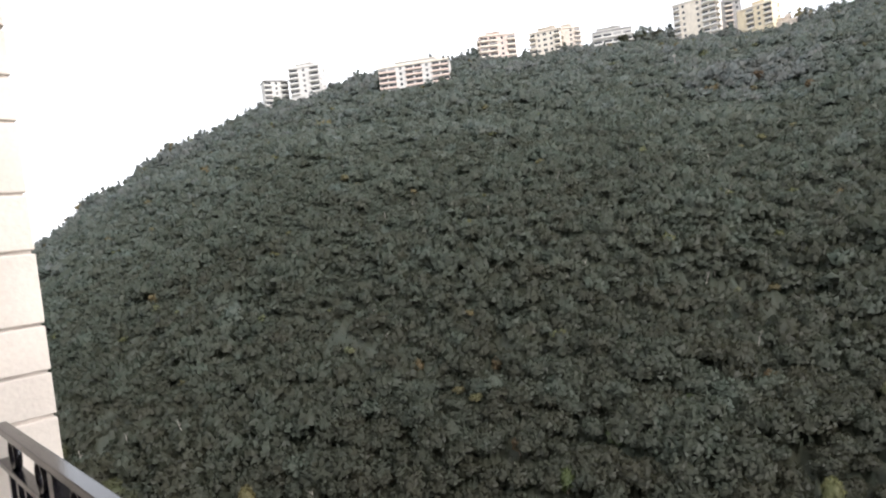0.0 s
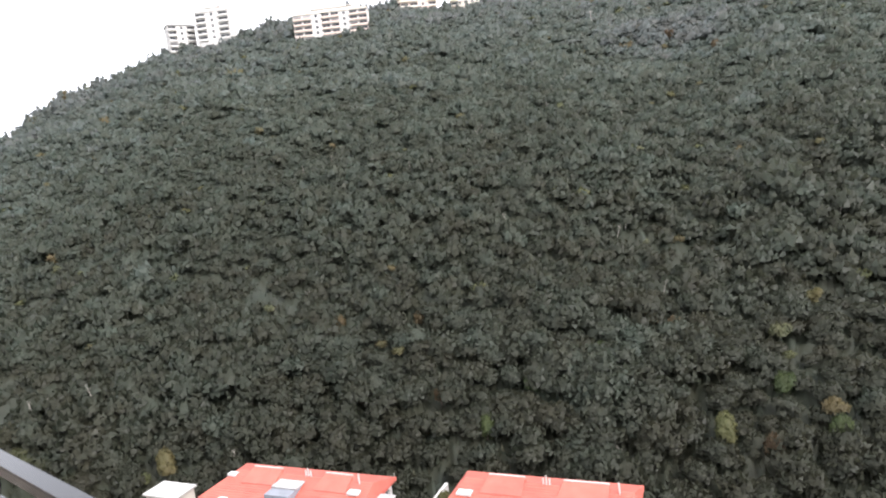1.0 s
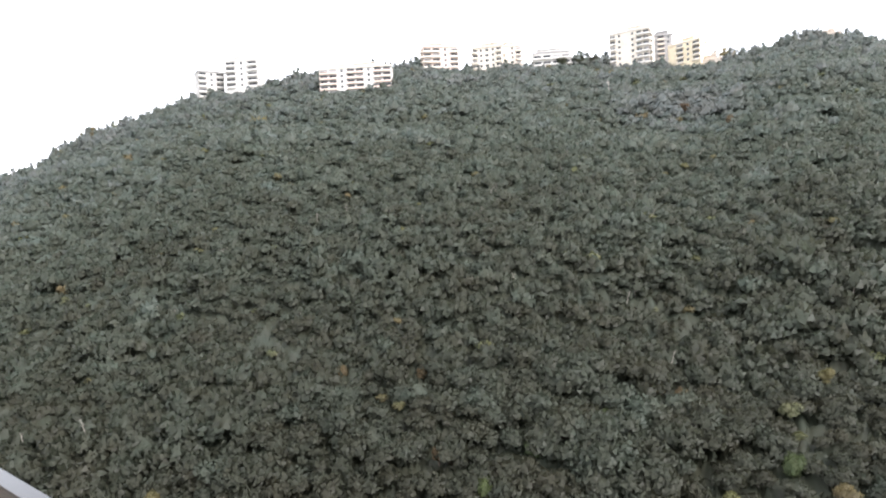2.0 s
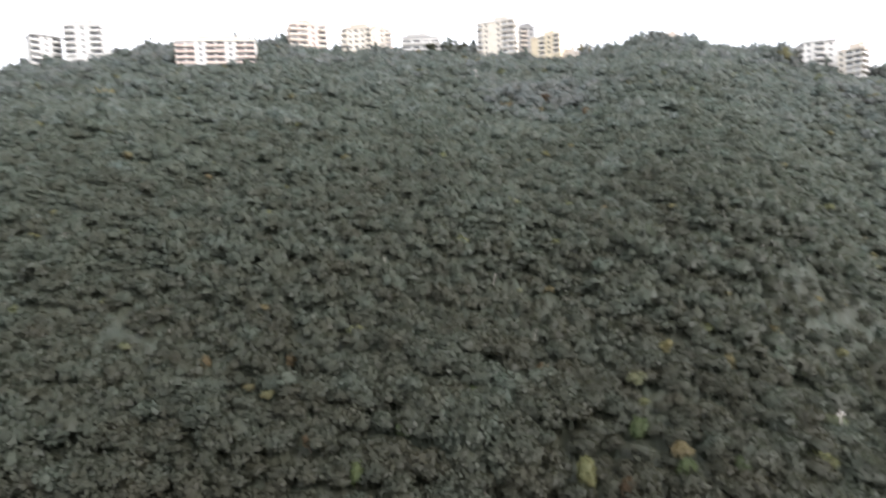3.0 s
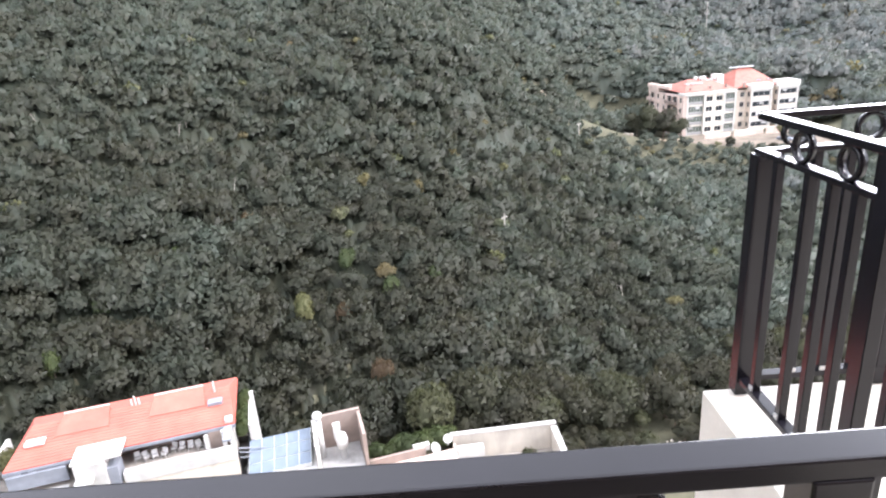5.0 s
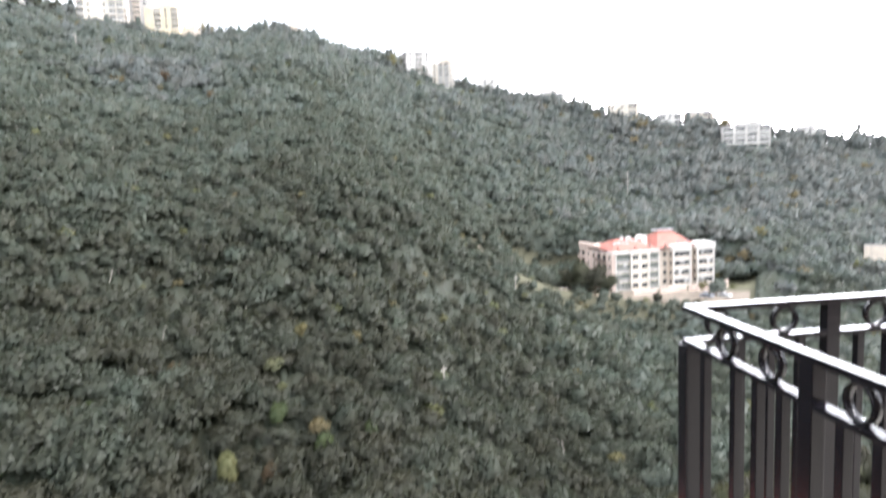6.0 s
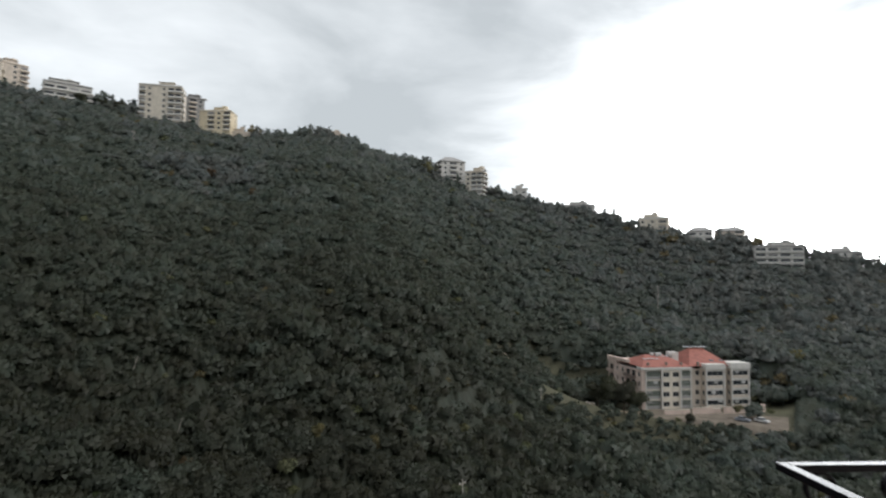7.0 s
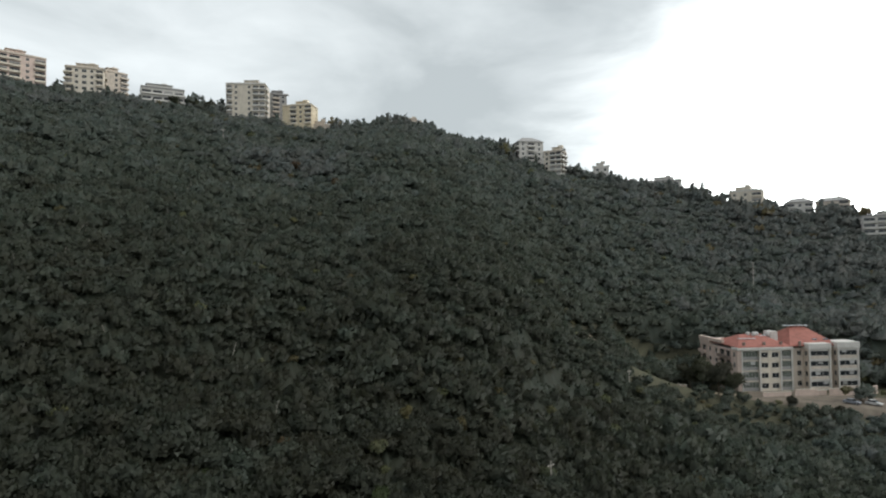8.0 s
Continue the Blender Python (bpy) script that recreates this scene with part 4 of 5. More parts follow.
def house(label, x0, x1, ye, yr, hip0, hip1, seed, raised, flue_x, floors=4):
    """A long house with a red roof: near eave at ye, ridge at yr; x along the row."""
    rng = random.Random(seed)
    yb = 2 * yr - ye
    hs = thing("house", label, "house", ROOF_ROW, group="red-roofed houses")
    xa, xb = x0 + 0.5, x1 - 0.5
    flank(hs, pose(xa, ye + 0.6, FLOOR_Z - 1), xb - xa, floors, 3.0, "wbwbbwbw", 2.2, M_NEAR_CREAM, M_NEAR_CREAM, M_NEAR_WHITE, rng=rng, deep=0.5)
    flank(hs, pose(xa, yb - 0.6, FLOOR_Z - 1, 0, 0, -90), yb - ye - 1.2, 4, 3.0, "wbw", 2.2, M_NEAR_WHITE, M_NEAR_CREAM, M_NEAR_WHITE, rng=rng)
    flank(hs, pose(xb, ye + 0.6, FLOOR_Z - 1, 0, 0, 90), yb - ye - 1.2, 4, 3.0, "wbw", 2.2, M_NEAR_WHITE, M_NEAR_CREAM, M_NEAR_WHITE, rng=rng)
    part("wall", boxed(xa, xb, yb - 0.9, yb - 0.6, FLOOR_Z - 1, ZE - 0.2), M_NEAR_CREAM, hs)
    # brown core paints in the shade of the void under the eave
    part("inner_structure", boxed(xa + 0.9, xb - 0.9, ye + (1.6 if floors > 3 else 2.6), yb - 1.6, FLOOR_Z - 1, ZE - 0.3), M_BROWN, hs)
    bm = bmesh.new()
    pts = [(x0, ye, ZE), (x1, ye, ZE), (x1, yb, ZE), (x0, yb, ZE), (x0 + hip0, yr, ZR), (x1 - hip1, yr, ZR)]
    pts += [(x, y, z - 0.35) for x, y, z in pts[:4]]
    solid(bm, pts, [(0, 1, 5, 4), (1, 2, 5), (2, 3, 4, 5), (3, 0, 4), (6, 7, 1, 0), (7, 8, 2, 1), (8, 9, 3, 2), (9, 6, 0, 3), (9, 8, 7, 6)])
    roof = part("roof", bm, M_ROOF, hs, "bright red tiled roof")
    tile_courses(roof, x0, x1, ye, ZE, yr, ZR, hip0, hip1, 14)
    part("gutter", boxed(x0 - 0.05, x1 + 0.05, ye - 0.14, ye - 0.004, ZE - 0.4, ZE - 0.08, bevel=0.03), M_SLATE, hs, "grey gutter board")
    # raised roof lights along the ridge
    ln = x1 - x0
    for a, b in raised:
        bm = bmesh.new()
        s = (ZR - ZE) / (yr - ye)
        yl = yr - 1.9
        solid(bm, [(a, yl, ZR - 1.9 * s + 0.12), (b, yl, ZR - 1.9 * s + 0.12), (b - 0.15, yr + 0.3, ZR + 0.42), (a + 0.5, yr + 0.3, ZR + 0.42),
                   (a, yl, ZR - 1.9 * s - 0.2), (b, yl, ZR - 1.9 * s - 0.2), (b, yr + 0.3, ZR - 0.4), (a, yr + 0.3, ZR - 0.4)],
              [(0, 1, 2, 3), (7, 6, 5, 4), (4, 5, 1, 0), (6, 7, 3, 2), (5, 6, 2, 1), (7, 4, 0, 3)])
        dm = part("dormer_roof", bm, M_ROOF, hs, "raised red roof section")
        part("flashing", boxed(a + 0.5, b - 0.15, yr + 0.305, yr + 0.5, ZR + 0.35, ZR + 0.50), M_NEAR_WHITE, dm, "white ridge flashing")
    bm = bmesh.new()
    for k in range(3):
        rod(bm, (flue_x + k * 0.35 - 0.35, yr, ZR - 0.2), (flue_x + k * 0.35 - 0.35, yr, ZR + 0.7 + 0.3 * (k % 2)), 0.09, 0.09, 8)
    part("flue", bm, M_TANK, hs, "white flue pipes")
    part("flue", rodded((x0 + ln * 0.91, yr - 0.4, ZR - 0.4), (x0 + ln * 0.91, yr - 0.4, ZR + 1.1), 0.09, 0.09, 8), M_TANK, hs, "white vent pipe")
    return hs


h_two = house("long house with a bright red roof and roof terrace", -28.6, -8.1, 56.6, 61.2, 1.6, 0.4, 41, ((-24.7, -19.9), (-16.3, -10.9)), -17.6, 3)
h_one = house("long house with a bright red roof and grey stair head", -59.8, -36.8, 53.6, 58.2, 2.9, 0.4, 42, ((-55.1, -50.1), (-44.4, -40.0)), -46.2)
# stair head, white plant box and skylights on the second house
part("skylight", boxed(-27.2, -25.5, 58.6, 59.6, -32.62, -32.36, bevel=0.03), M_PLASTIC, h_two, "white skylight cover")
part("roof_hatch", boxed(-10.6, -9.2, 59.0, 59.9, -32.55, -32.2, bevel=0.03), M_SLATE, h_two, "grey roof hatch")
part("stair_head", boxed(-22.2, -19.6, 54.4, 57.2, -38.5, -33.25), M_NEAR_WHITE, h_two, "white stair head with a flat top")
part("stair_head_cap", boxed(-22.5, -18.2, 54.7, 57.6, -33.24, -33.06, bevel=0.03), M_NEAR_WHITE, h_two, "white flat cap over the stair opening")
# solid grey block in place of the shade in the stair opening
part("stair_opening_block", boxed(-19.58, -18.7, 54.7, 56.5, -36.2, -34.2), M_SLATE, h_two)
part("stair_awning", boxed(-22.2, -20.6, 53.4, 54.38, -34.6, -34.5, bevel=0.02), M_NEAR_WHITE, h_two)
part("stair_door", boxed(-21.4, -20.5, 54.36, 54.398, -37.6, -35.6), M_SLATE, h_two, "dark stair door")
part("fascia", boxed(-28.4, -23.35, 56.15, 56.45, -35.4, -33.95), M_SLATE, h_two, "blue-grey cladding band")
part("roof_terrace", boxed(-28.4, -8.3, 55.82, 59.1, -36.5, -35.9), M_NEAR_PAVE, h_two, "pale paved terrace")
part("terrace_parapet", boxed(-18.5, -8.3, 54.9, 55.8, -36.5, -35.35, bevel=0.03), M_NEAR_WHITE, h_two)
part("terrace_parapet", boxed(-28.6, -23.3, 55.2, 55.8, -36.5, -35.6, bevel=0.03), M_NEAR_WHITE, h_two)
part("terrace_wall", boxed(-28.4, -8.3, 55.0, 55.5, FLOOR_Z - 1, -36.52), M_BEIGE, h_two)
for x, top in ((-10.9, -33.9), (-9.3, -33.7), (-8.6, -34.1)):
    part("terrace_post", boxed(x - 0.18, x + 0.18, 55.9, 56.26, -35.9, top), M_NEAR_WHITE, h_two)
# brown panels stand in for the darkness of the terrace openings
part("doorway_panel", boxed(-10.7, -9.5, 56.45, 56.52, -35.9, -33.9, bevel=0.01), M_BROWN, h_two, "brown panel standing in for a dark doorway")
part("doorway_panel", boxed(-9.1, -8.75, 56.28, 56.34, -35.9, -34.2, bevel=0.01), M_BROWN, h_two, "brown panel standing in for a dark doorway")
for z_r in (-36.9, -36.3, -35.8):
    part("fence_rail", rodded((-8.2, 55.6, z_r), (-5.0, 55.9, z_r - 1.0), 0.06, 0.06, 6), M_SLATE, h_two, "grey fence rail")
part("chimney", boxed(-9.0, -8.3, 56.7, 57.4, -36, -33.0, bevel=0.02), M_NEAR_WHITE, h_two)
part("canopy_beam", boxed(-9.2, -8.4, 54.1, 56.5, -33.8, -33.6), M_SLATE, h_two)
part("garden_wall", boxed(-7.0, -6.6, 57.2, 64.0, FLOOR_Z - 1, -34.5, bevel=0.04), M_NEAR_WHITE, h_two, "tall white garden wall")
part("garden_wall", boxed(-31.7, -31.3, 56.5, 65.6, FLOOR_Z - 1, -35.2, bevel=0.04), M_NEAR_WHITE, h_two, "white garden wall")
part("side_terrace", boxed(-31.28, -28.7, 56.5, 65.4, FLOOR_Z - 1, -37.2), M_NEAR_PAVE, h_two)
rng = random.Random(8)
base_chair = chair(ROOF_ROW @ pose(-17.6, 57.3, -35.9, 0, 0, 12))
for k in range(1, 9):
    copy_thing(base_chair, ROOF_ROW @ pose(-17.6 + k * 0.82, 57.3 + rng.uniform(-0.3, 0.3), -35.9, 0, 0, rng.uniform(-40, 40)))
# first house: grey stair head, skylight and corner shed
part("stair_head", boxed(-49.6, -46.2, 53.9, 57.2, -40, -32.2), M_SLATE, h_one, "blue-grey stair head")
part("stair_head_cap", boxed(-49.7, -46.1, 55.4, 57.3, -32.19, -32.0, bevel=0.03), M_GREY, h_one)
part("skylight", boxed(-39.6, -38.2, 56.0, 56.9, -32.45, -32.15, bevel=0.03), M_PLASTIC, h_one, "white skylight cover")
part("skylight", boxed(-57.8, -56.6, 57.0, 57.8, -32.35, -31.95, bevel=0.03), M_PLASTIC, h_one, "white skylight cover")
part("gable_wall", boxed(-36.6, -35.0, 52.8, 58.5, -38, -33.6, bevel=0.05), M_NEAR_WHITE, h_one, "grey-topped white parapet")
part("gable_coping", boxed(-36.75, -34.8, 52.6, 58.7, -33.59, -33.4, bevel=0.03), M_GREY, h_one)
part("fascia", boxed(-59.6, -49.8, 53.15, 53.45, -36.2, -33.95), M_SLATE, h_one, "blue-grey cladding band")
part("roof_terrace", boxed(-59.4, -37.0, 49.5, 53.1, -37.2, -36.4), M_NEAR_PAVE, h_one)
part("terrace_wall", boxed(-59.4, -37.0, 49.2, 49.48, FLOOR_Z - 1, -35.4), M_BEIGE, h_one)
for x in (-56.5, -51.5):
    part("vent_box", boxed(x, x + 1.2, 53.0, 54.1, -36.3, -33.2, bevel=0.04), M_NEAR_WHITE, h_one, "white vent box")
shed = thing("shed", "small pale flat-roofed shed beside the wood", "shed", ROW @ pose(-66.5, 55.5, -37))
part("wall", boxed(-2.6, 2.6, -1.5, 1.5, -10.5, 2.2), M_NEAR_CREAM, shed)
part("roof", boxed(-2.9, 2.9, -1.8, 1.8, 2.21, 2.45, bevel=0.04), M_NEAR_WHITE, shed)

# lower house with the solar roof
low = thing("house", "low house with solar roof, tank and brown parapet", "house", ROW, group="lower houses")
part("wall", boxed(-7.9, 4.3, 45, 52.5, FLOOR_Z - 1, -40.5), M_BEIGE, low)
part("wall", boxed(-7.7, -0.9, 52.6, 57.2, FLOOR_Z - 1, -38.9), M_NEAR_WHITE, low)
bm = bmesh.new()
solid(bm, [(-7.5, 53.6, -38.5), (-1.4, 53.6, -38.5), (-1.0, 56.8, -36.6), (-7.1, 56.8, -36.6), (-7.5, 53.6, -38.88), (-1.4, 53.6, -38.88), (-1.0, 56.8, -38.88), (-7.1, 56.8, -38.88)],
      [(0, 1, 2, 3), (7, 6, 5, 4), (4, 5, 1, 0), (6, 7, 3, 2), (5, 6, 2, 1), (7, 4, 0, 3)])
sol = part("solar_frame", bm, M_STEEL, low, "steel frame of the solar roof")
for i in range(5):
    for j in range(3):
        f0, f1 = j / 3 + 0.008, (j + 1) / 3 - 0.008
        bm = bmesh.new()
        pts = []
        for lift in (0.012, 0.05):
            for g, f in ((i / 5 + 0.006, f0), ((i + 1) / 5 - 0.006, f0), ((i + 1) / 5 - 0.006, f1), (i / 5 + 0.006, f1)):
                pts.append((-7.5 + 6.1 * g + 0.4 * f, 53.6 + 3.2 * f - lift * 0.5, -38.5 + 1.9 * f + lift))
        solid(bm, pts, [(3, 2, 1, 0), (4, 5, 6, 7), (0, 1, 5, 4), (1, 2, 6, 5), (2, 3, 7, 6), (3, 0, 4, 7)])
        part("solar_panel", bm, M_SOLAR, sol, "pale blue solar panel")
part("parapet", boxed(-0.85, -0.45, 52.8, 57.4, -40, -36.2, bevel=0.03), M_NEAR_WHITE, low)
part("parapet", boxed(0.1, 4.2, 56.9, 57.3, -40.4, -35.7, bevel=0.03), M_BROWN, low, "brown roof-terrace parapet")
part("parapet", boxed(3.85, 4.2, 52.6, 56.88, -40.4, -35.9, bevel=0.03), M_BROWN, low, "brown roof-terrace parapet")
part("roof_terrace", boxed(-0.4, 3.8, 52.6, 56.88, -40.5, -39.6), M_GREY, low)
bm = bmesh.new()
lathe(bm, [(0.55, 0), (0.62, 0.9), (0.45, 1.5), (0.2, 1.7)], (1.9, 54.6, -38.2), 12)
part("water_tank", bm, M_TANK, low, "pale roof water tank", True)
bm = bmesh.new()
rod(bm, (1.9, 54.6, -39.6), (1.9, 54.6, -38.2), 0.35, 0.3, 8)
part("tank_stand", bm, M_GREY, low)
part("vent_box", boxed(1.2, 1.95, 55.6, 56.3, -38, -36.3, bevel=0.04), M_PLASTIC, low, "white vent box")
bm = bmesh.new()
rod(bm, (-0.2, 55.6, -39.6), (-0.2, 55.8, -35.2), 0.36, 0.32, 10)
part("flue", bm, M_TANK, low, "thick pale flue", True)
bm = bmesh.new()
lathe(bm, [(0.2, 0), (0.48, 0.15), (0.5, 0.55), (0.3, 0.8)], (-0.2, 55.8, -35.2), 10)
part("flue_cowl", bm, M_PLASTIC, low, "white round cowl", True)
part("wall", boxed(4.4, 13.4, 49.5, 54.4, FLOOR_Z - 1, -41.6), M_PINK, low)
part("parapet", boxed(4.4, 10.4, 54.42, 54.75, -44, -40.7, bevel=0.03), M_BROWN, low, "brown parapet")
part("coping", boxed(9.2, 11.0, 55.0, 55.6, -41.5, -40.8, bevel=0.04), M_NEAR_WHITE, low)
dish(ROW @ pose(11.3, 54.0, -41.6, 0, 0, 20), 0.6)
dish(ROW @ pose(13.0, 54.9, -41.5, 0, 0, -30), 0.5)

COURT = ROW @ pose(13.7, 55.5, 0, 0, 0, -10.6)
court = thing("walled_court", "pale walled court with white coping on the slope", "courtyard", COURT, kind="structure")
part("wall", boxed(0, 11.4, 0, 0.4, FLOOR_Z - 1, -40.9, bevel=0.02), M_NEAR_CREAM, court)
part("coping", boxed(-0.2, 11.6, -0.1, 0.5, -40.89, -40.7, bevel=0.04), M_NEAR_WHITE, court, "white coping")
part("wall", boxed(11.0, 11.4, -7.5, -0.04, FLOOR_Z - 1, -41.2, bevel=0.02), M_NEAR_CREAM, court)
part("coping", boxed(10.9, 11.6, -7.6, -0.12, -41.19, -41.0, bevel=0.04), M_NEAR_WHITE, court, "white coping")
part("wall", boxed(0, 0.3, -5.0, -0.04, FLOOR_Z - 1, -41.8, bevel=0.02), M_NEAR_CREAM, court)
part("paving", boxed(0.3, 11.0, -7.5, -0.04, FLOOR_Z - 1, -44.0), M_NEAR_PAVE, court, "pale court paving")
part("bench", boxed(0.35, 3.2, -2.0, -1.0, -43.99, -41.4, bevel=0.05), M_NEAR_WHITE, court, "white masonry bench")

# retaining wall, road bank and rubble across the valley
BANK_D = ground_point(-85.5, -6.9)
bank = thing("retaining_wall", "long pale retaining wall on the far slope", "wall", Matrix.Translation(polar(-85.5, BANK_D, land_at(-85.5, BANK_D) + 1.5)) @ pose(0, 0, 0, 0, 0, -82))
part("wall", boxed(-5, 18, 0, 1.2, -6, 3.6, bevel=0.1), M_BEIGE, bank)
part("coping", boxed(-5.2, 18.2, -0.15, 1.35, 3.61, 3.8, bevel=0.05), M_GREY, bank)


# ---- trees ----
def icos(level):
    bm = bmesh.new()
    bmesh.ops.create_icosphere(bm, subdivisions=level, radius=1.0)
    bm.verts.ensure_lookup_table()
    v = np.array([p.co[:] for p in bm.verts])
    f = np.array([[q.index for q in face.verts] for face in bm.faces])
    bm.free()
    return v, f


ICO1 = icos(1)
OCTA = (np.array([(1, 0, 0), (-1, 0, 0), (0, 1, 0), (0, -1, 0), (0, 0, 1), (0, 0, -1)], float),
        np.array([(0, 2, 4), (2, 1, 4), (1, 3, 4), (3, 0, 4), (2, 0, 5), (1, 2, 5), (3, 1, 5), (0, 3, 5)]))


def crown_arrays(seed, lobes, tufts, size, shape, ico, mass=0.76, reach=(0.82, 1.18)):
    """Leaf masses of one crown, about 1 wide and 1 high above its foot: lumpy inner masses and many small leaf sprays on them."""
    rng = np.random.default_rng(seed)
    iv, fi = ico
    V, F, N = [], [], []
    n0 = 0
    centres, radii = [], []
    for k in range(lobes):
        if shape == "cone":
            h = 0.12 + 0.78 * k / max(1, lobes - 1)
            c = np.array([*rng.normal(0, 0.02, 2), h])
            r = np.array([0.30 * (1.05 - h) + 0.03, 0.30 * (1.05 - h) + 0.03, 0.17])
        elif shape == "pine":
            a = rng.uniform(0, 2 * np.pi)
            q = rng.uniform(0.0, 0.30)
            c = np.array([q * np.cos(a), q * np.sin(a), rng.uniform(0.42, 0.82)])
            r = np.array([0.26, 0.26, 0.15]) * rng.uniform(0.7, 1.1)
        else:
            a = 2 * np.pi * k / lobes + rng.uniform(-0.5, 0.5)
            q = 0.0 if k == 0 else rng.uniform(0.16, 0.32)
            c = np.array([q * np.cos(a), q * np.sin(a), 0.52 if k == 0 else rng.uniform(0.28, 0.66)])
            r = np.array([0.36, 0.36, 0.36]) * (1.0 if k == 0 else rng.uniform(0.5, 0.8))
        centres.append(c)
        radii.append(r)
        wob = 1 + rng.uniform(-0.22, 0.22, (len(iv), 1))
        V.append(c + iv * r * wob * mass)
        N.append(iv * 0.75 + np.array([0, 0, 0.55]))
        F.append(np.c_[fi, fi[:, 2:]] + n0)
        n0 += len(iv)
    centres, radii = np.array(centres), np.array(radii)
    which = rng.integers(0, lobes, tufts)
    d = rng.normal(0, 1, (tufts, 3))
    d[:, 2] = np.abs(d[:, 2]) * 1.0 - 0.35
    d /= np.linalg.norm(d, axis=1, keepdims=True)
    p = centres[which] + d * radii[which] * rng.uniform(reach[0], reach[1], (tufts, 1))
    # each spray is a narrow leaf blade that stands up against the leaf mass and faces outwards
    b = rng.normal(0, 0.45, (tufts, 3)) + d * 0.25 + np.array([0, 0, 0.8])
    b /= np.linalg.norm(b, axis=1, keepdims=True)
    t = np.cross(b, d + rng.normal(0, 0.3, (tufts, 3)))
    t /= np.linalg.norm(t, axis=1, keepdims=True)
    s = size * rng.uniform(0.6, 1.35, (tufts, 1))
    spray = np.stack([p - t * s * 0.85 - b * s * 0.7, p + t * s * 0.85 - b * s * 0.5, p + b * s * 1.35 + t * s * rng.uniform(-0.4, 0.4, (tufts, 1))], 1)
    away = np.einsum("ij,ij->i", np.cross(spray[:, 1] - spray[:, 0], spray[:, 2] - spray[:, 0]), d) < 0
    spray[away] = spray[away][:, ::-1]
    V.append(spray.reshape(-1, 3))
    N.append(np.repeat(d * 0.75 + np.array([0, 0, 0.55]) + rng.normal(0, 0.2, (tufts, 3)), 3, 0))
    T = np.arange(tufts * 3).reshape(-1, 3) + n0
    F.append(np.c_[T, T[:, 2:]])
    N = np.concatenate(N)
    return np.concatenate(V), np.concatenate(F), N / np.linalg.norm(N, axis=1, keepdims=True)


def array_mesh(name, V, F, mat, tone=None, normals=None):
    """A mesh from quads (a triangle repeats its last corner)."""
    tri = F[:, 2] == F[:, 3]
    sizes = np.where(tri, 3, 4)
    keep = np.ones_like(F, bool)
    keep[tri, 3] = False
    loops = F[keep]
    me = bpy.data.meshes.new(name)
    me.vertices.add(len(V))
    me.vertices.foreach_set("co", V.astype(np.float32).ravel())
    me.loops.add(len(loops))
    me.loops.foreach_set("vertex_index", loops.astype(np.int32))
    me.polygons.add(len(F))
    me.polygons.foreach_set("loop_start", np.concatenate([[0], np.cumsum(sizes)[:-1]]).astype(np.int32))
    me.update(calc_edges=True)
    if tone is not None:
        at = me.attributes.new("tone", "FLOAT", "POINT")
        at.data.foreach_set("value", tone.astype(np.float32))
    me.materials.append(mat)
    me.validate()
    me.polygons.foreach_set("use_smooth", np.ones(len(F), bool))
    if normals is not None:
        me.normals_split_custom_set_from_vertices(normals.tolist())
    return me


CLOSE = [crown_arrays(100 + k, 11, 2100, 0.036, "round", ICO1, 0.7, (0.76, 1.22)) for k in range(5)] + [crown_arrays(110 + k, 12, 2100, 0.034, "pine", ICO1, 0.7, (0.76, 1.22)) for k in range(2)]
NEAR = [crown_arrays(120 + k, 8, 620, 0.060, "round", OCTA, 0.7, (0.76, 1.22)) for k in range(6)] + [crown_arrays(130 + k, 10, 620, 0.056, "pine", OCTA, 0.7, (0.76, 1.22)) for k in range(2)]
MID = [crown_arrays(200 + k, 5, 145, 0.092, "round", OCTA) for k in range(6)] + [crown_arrays(210 + k, 6, 145, 0.084, "pine", OCTA) for k in range(2)]
FAR = [crown_arrays(300 + k, 3, 56, 0.122, "round", OCTA) for k in range(6)] + [crown_arrays(310 + k, 4, 62, 0.105, "pine", OCTA) for k in range(2)]
SPIRE = [crown_arrays(400 + k, 5, 110, 0.07, "cone", OCTA) for k in range(3)]

# where trees stand: a jittered grid over the hill
rs = np.random.default_rng(77)
spots = []
STEP = 3.2
xs, ys = np.meshgrid(np.arange(-330, 440, STEP), np.arange(-130, 440, STEP))
xs = xs.ravel() + rs.uniform(-0.48, 0.48, xs.size) * STEP
ys = ys.ravel() + rs.uniform(-0.48, 0.48, ys.size) * STEP
az = np.degrees(np.arctan2(-xs, ys))
dd = np.hypot(xs, ys)
ok = (az > -97) & (az < 46) & (dd < ridge_far(az) + 9) & (dd > 58)
row_x, row_y = xs * 0.8746 - ys * 0.4848, xs * 0.4848 + ys * 0.8746
ok &= row_y > np.interp(row_x, [-70, -62, -61.9, -6.4, -6.3, 14, 25.5, 27, 60], [62, 62, 66.2, 66.2, 62.0, 61.5, 58.0, 50.5, 46])
ok &= ~((az < -83.8) & (az > -90) & (dd > BANK_D - 14) & (dd < BANK_D + 4))
ok &= ~((az < -57) & (az > -61.8) & (dd > 188) & (dd < 206))
